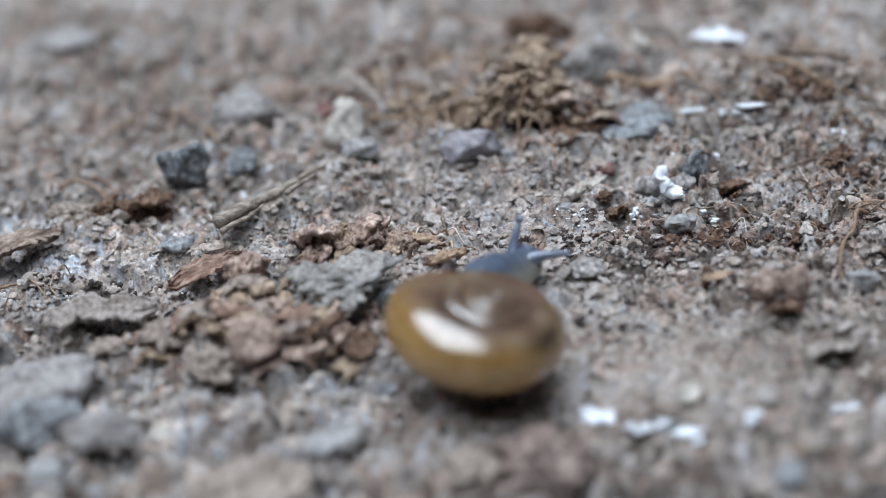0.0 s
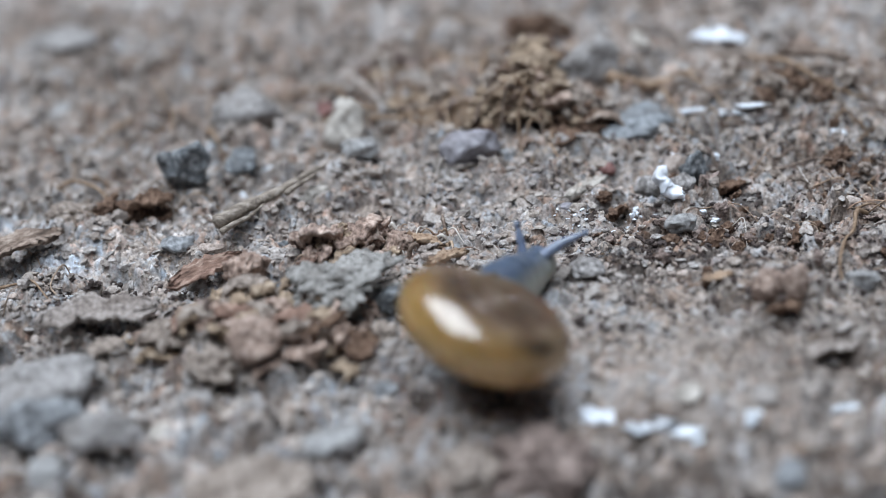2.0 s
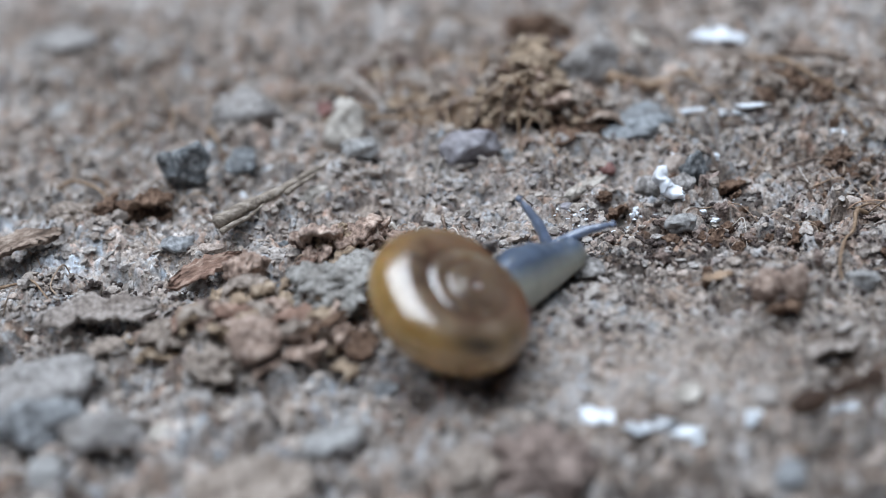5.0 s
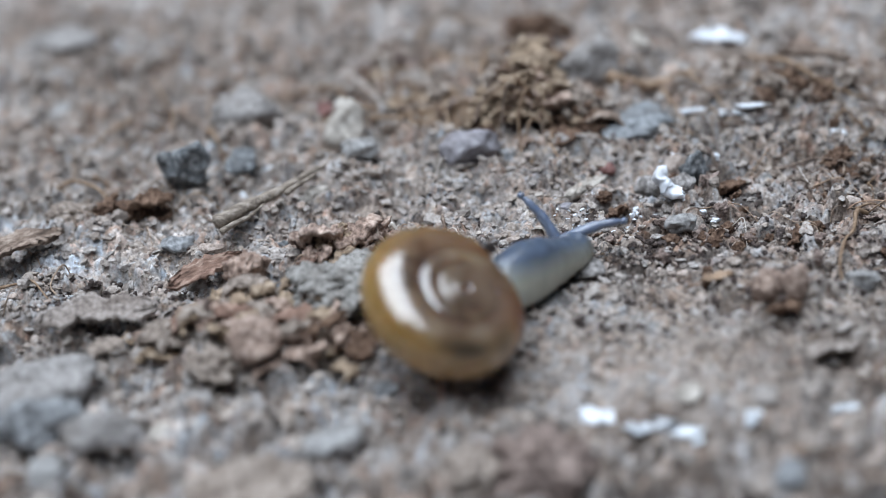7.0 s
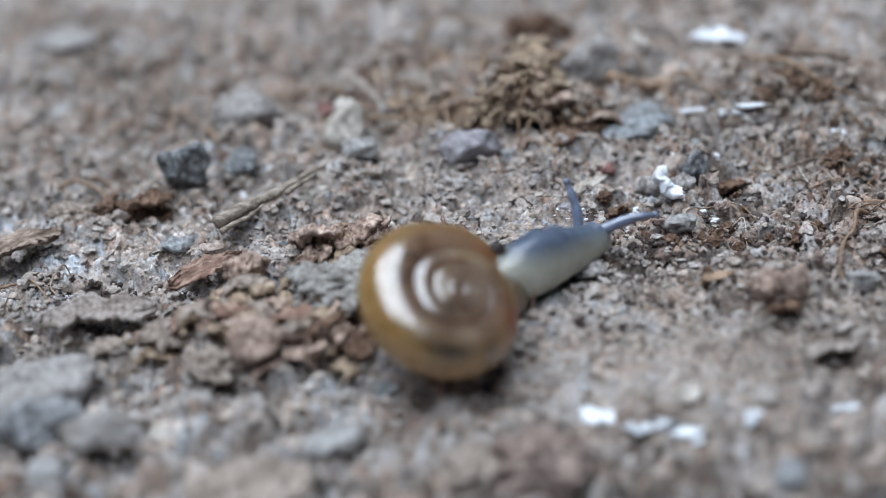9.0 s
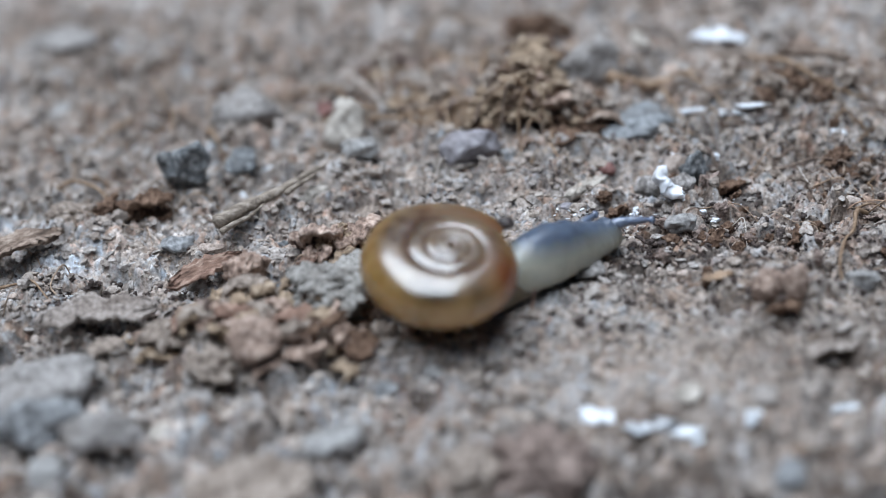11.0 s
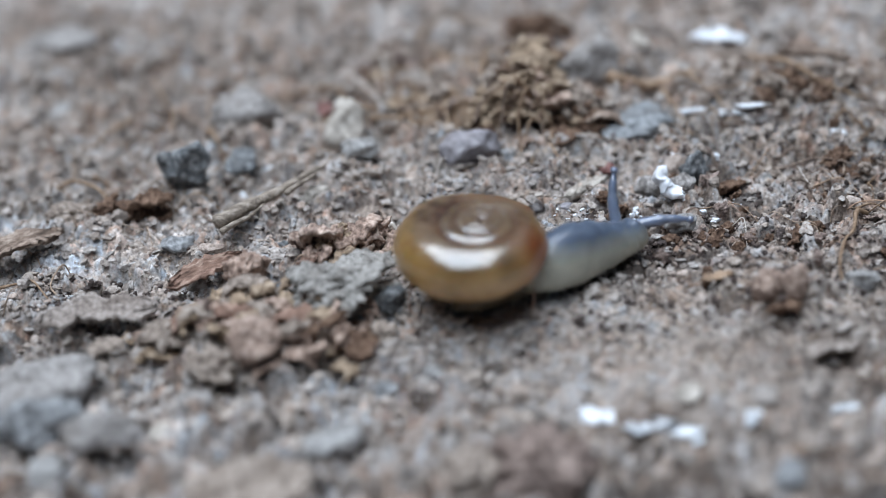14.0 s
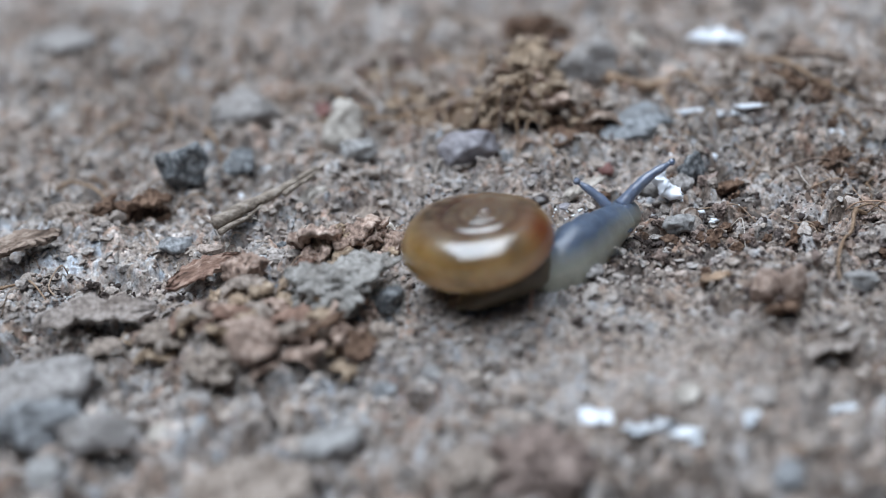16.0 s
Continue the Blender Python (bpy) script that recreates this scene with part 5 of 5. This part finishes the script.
def coiled(x, y, z, ax, ay, az, heading):
    """The shell's pose: its middle, the way its apex points, and the way its mouth heads over the ground."""
    apex = Vector((ax, ay, az)).normalized()
    ahead = Vector((math.cos(radians(heading)), math.sin(radians(heading)), 0))
    ahead = (ahead - apex * ahead.dot(apex)).normalized()
    side = apex.cross(ahead)
    turn = Matrix((ahead, side, apex)).transposed().to_4x4()
    return Matrix.Translation(Vector((x, y, z)) * MM) @ turn


def aimed(bx, by, bz, tx, ty, tz):
    """A tentacle's pose: its tip at t, pointing away from its root b."""
    ahead = (Vector((tx, ty, tz)) - Vector((bx, by, bz))).normalized()
    side = Vector((0, 0.5, 0.866)).cross(ahead).normalized() if abs(ahead.z) > 0.6 else Vector((0, 0, 1)).cross(ahead).normalized()
    turn = Matrix((ahead, side, ahead.cross(side))).transposed().to_4x4()
    return Matrix.Translation(Vector((tx, ty, tz)) * MM) @ turn


SHELL_PART, NECK, HEAD, FOOT, HORNS = snail()
ANT, ANT_LEGS = ant()


def motions():
    walk(SHELL_PART, [
        (0.0, coiled(1.59, -11.53, 2.20, 0.244, -0.041, 0.969, 58)),
        (1.0, coiled(1.67, -11.49, 2.20, 0.252, -0.049, 0.966, 56)),
        (1.5, coiled(1.78, -11.93, 2.35, 0.351, -0.002, 0.936, 43)),
        (2.0, coiled(1.87, -12.13, 2.50, 0.457, 0.062, 0.887, 32)),
        (2.5, coiled(1.58, -11.75, 2.70, 0.557, 0.060, 0.829, 24)),
        (3.0, coiled(1.25, -10.75, 2.60, 0.560, -0.014, 0.828, 18)),
        (3.5, coiled(0.92, -9.91, 2.40, 0.425, -0.197, 0.883, 16)),
        (4.0, coiled(0.70, -9.63, 2.30, 0.394, -0.241, 0.887, 14)),
        (5.2, coiled(0.36, -9.73, 2.30, 0.444, -0.282, 0.850, 12)),
        (6.5, coiled(0.13, -9.82, 2.35, 0.427, -0.324, 0.844, 10)),
        (8.0, coiled(0.03, -9.89, 2.40, 0.369, -0.387, 0.845, 4)),
        (9.0, coiled(-0.07, -9.73, 2.40, 0.361, -0.425, 0.830, -2)),
        (10.2, coiled(0.10, -8.03, 2.40, 0.185, -0.337, 0.923, -7)),
        (11.3, coiled(0.27, -6.22, 2.40, 0.095, -0.144, 0.985, -9)),
        (12.0, coiled(0.73, -5.58, 2.45, 0.069, -0.055, 0.996, -10)),
        (13.0, coiled(1.34, -5.27, 2.50, 0.059, -0.043, 0.997, -10)),
        (14.0, coiled(1.77, -5.17, 2.50, 0.039, -0.043, 0.998, -10)),
        (15.0, coiled(2.02, -4.99, 2.50, 0.019, -0.034, 0.999, -10)),
        (15.5, coiled(2.14, -4.79, 2.50, -0.021, 0.002, 1.000, -10)),
        (16.0, coiled(2.26, -4.54, 2.50, -0.063, 0.049, 0.997, -8)),
    ])
    for piece, back in ((NECK, 0.35), (HEAD, 0.0)):
        rows = []
        for t, x, y, heading, rise in (
                (0.0, 4.23, -3.10, 55, 0), (1.0, 4.34, -3.11, 55, 0), (2.0, 4.83, -3.34, 57, 0),
                (3.0, 5.74, -3.63, 56, 0), (4.0, 6.11, -3.25, 48, 0), (6.5, 6.82, -2.36, 44, 0),
                (8.0, 6.95, -2.15, 42, 0), (9.0, 7.81, -1.49, 40, 0), (11.3, 8.47, -1.13, 36, 0),
                (12.0, 8.64, -1.15, 34, 0), (13.0, 9.21, -1.57, 33, 0), (14.0, 9.69, -1.41, 34, 0),
                (14.5, 9.73, -0.62, 38, -5), (15.0, 9.68, 0.32, 42, -10), (15.5, 9.73, 0.72, 44, -13), (16.0, 9.75, 0.89, 45, -13)):
            a = radians(heading)
            rows.append((t, place(x - back * math.cos(a), y - back * math.sin(a), 0.32 - 0.012 * rise, 0, rise, heading)))
        walk(piece, rows)
    walk(FOOT, [
        (0.0, place(1.85, -9.68, 0.1, rz=74)), (2.0, place(1.84, -8.91, 0.1, rz=68)), (3.0, place(1.35, -8.17, 0.1, rz=60)),
        (4.0, place(1.47, -7.89, 0.1, rz=56)), (6.5, place(1.66, -7.43, 0.1, rz=48)), (9.0, place(1.79, -6.89, 0.1, rz=42)),
        (11.3, place(2.33, -5.18, 0.1, rz=34)), (13.0, place(2.74, -4.71, 0.1, rz=31)), (16.0, place(3.20, -4.35, 0.1, rz=33)),
    ])
    walk(HORNS[0], [
        (0.0, aimed(3.47, -3.69, 1.50, 3.79, -2.82, 3.00)), (1.0, aimed(3.47, -3.69, 1.50, 3.63, -2.95, 2.77)), (2.0, aimed(3.70, -3.61, 1.50, 3.66, -2.89, 2.74)),
        (3.0, aimed(4.46, -3.06, 1.50, 4.03, -2.13, 3.10)), (4.0, aimed(4.67, -2.53, 1.50, 3.60, -1.59, 3.13)), (6.5, aimed(5.47, -1.63, 1.50, 4.46, -0.64, 3.21)),
        (7.2, aimed(5.52, -1.63, 1.50, 3.91, -0.74, 3.05)), (8.0, aimed(5.59, -1.53, 1.50, 3.94, -0.90, 2.60)), (9.0, aimed(6.75, -1.12, 1.50, 6.37, -0.04, 3.38)),
        (10.2, aimed(6.60, -1.60, 2.00, 7.20, -0.53, 2.68)), (11.3, aimed(6.96, -1.78, 1.70, 7.76, -1.20, 1.90)), (12.0, aimed(7.01, -1.82, 1.68, 7.81, -1.24, 1.88)),
        (12.5, aimed(7.00, -1.70, 1.60, 7.63, -0.89, 2.20)), (13.0, aimed(8.20, -1.21, 1.50, 8.89, -0.34, 3.02)), (13.5, aimed(8.60, -1.16, 1.50, 9.13, -0.20, 3.15)),
        (14.0, aimed(8.69, -0.94, 1.50, 8.77, 0.30, 3.64)), (14.5, aimed(8.59, -0.29, 1.60, 8.31, 0.94, 3.73)), (15.0, aimed(8.31, 0.22, 1.80, 7.64, 1.27, 3.62)),
        (15.5, aimed(8.27, 0.28, 1.90, 7.36, 1.14, 3.38)), (16.0, aimed(8.11, 0.42, 1.90, 7.05, 0.97, 2.85)),
    ])
    walk(HORNS[1], [
        (0.0, aimed(3.98, -4.13, 1.40, 5.94, -4.02, 1.59)), (1.0, aimed(3.98, -4.13, 1.40, 6.16, -3.82, 1.93)), (2.0, aimed(4.48, -4.09, 1.40, 6.91, -3.53, 2.37)),
        (3.0, aimed(5.35, -3.56, 1.40, 7.93, -3.18, 2.05)), (4.0, aimed(5.54, -2.92, 1.40, 8.06, -2.54, 2.06)), (6.5, aimed(6.32, -2.03, 1.40, 8.97, -1.81, 1.77)),
        (8.0, aimed(6.69, -1.74, 1.40, 9.08, -1.40, 1.98)), (9.0, aimed(7.13, -1.80, 1.40, 10.58, -1.47, 1.97)), (10.2, aimed(7.56, -1.40, 1.40, 10.56, -1.26, 1.66)),
        (11.3, aimed(7.96, -1.35, 1.40, 10.39, -1.28, 1.52)), (12.0, aimed(8.20, -1.27, 1.40, 10.55, -1.31, 1.33)), (12.5, aimed(8.57, -0.97, 1.40, 11.19, -1.18, 1.05)), (13.0, aimed(8.94, -1.14, 1.40, 11.64, -1.57, 0.65)),
        (13.5, aimed(9.20, -1.29, 1.40, 12.30, -1.70, 0.70)), (14.0, aimed(9.31, -1.31, 1.40, 12.35, -1.29, 1.44)), (14.5, aimed(9.18, -1.01, 1.50, 12.46, -0.53, 2.33)),
        (15.0, aimed(9.01, -0.18, 1.70, 12.02, 0.66, 3.14)), (15.5, aimed(8.99, 0.12, 1.80, 11.86, 1.17, 3.62)), (16.0, aimed(9.01, 0.35, 1.80, 11.88, 1.28, 3.40)),
    ])
    walk(ANT, [
        (0.0, place(12.70, -26.84, 0.0, rz=82)), (2.7, place(12.84, -26.21, 0.0, rz=82)), (3.0, place(13.9, -24.2, 0.0, rz=80)),
        (3.2, place(14.5, -22.3, 0.0, rz=80)), (3.4, place(14.9, -20.1, 0.0, rz=82)), (3.6, place(15.19, -18.6, 0.0, rz=84)),
        (3.8, place(15.4, -17.5, 0.0, rz=82)), (4.2, place(15.22, -16.80, 0.0, rz=84)), (4.8, place(16.32, -16.06, 0.0, rz=40)),
        (5.6, place(19.07, -15.76, 0.0, rz=8)), (6.2, place(22.12, -16.13, 0.0, rz=0)), (16.0, place(26.31, -16.64, 0.0, rz=0)),
    ])
    for k, leg in enumerate(ANT_LEGS):
        here, swing = leg.location / MM, (14 if k % 2 else -14)
        rows = [(0.0, place(*here)), (2.8, place(*here))]
        rows += [(2.9 + 0.15 * s, place(*here, rz=swing if s % 2 else -swing)) for s in range(22)]
        walk(leg, rows + [(6.4, place(*here)), (16.0, place(*here))])


motions()
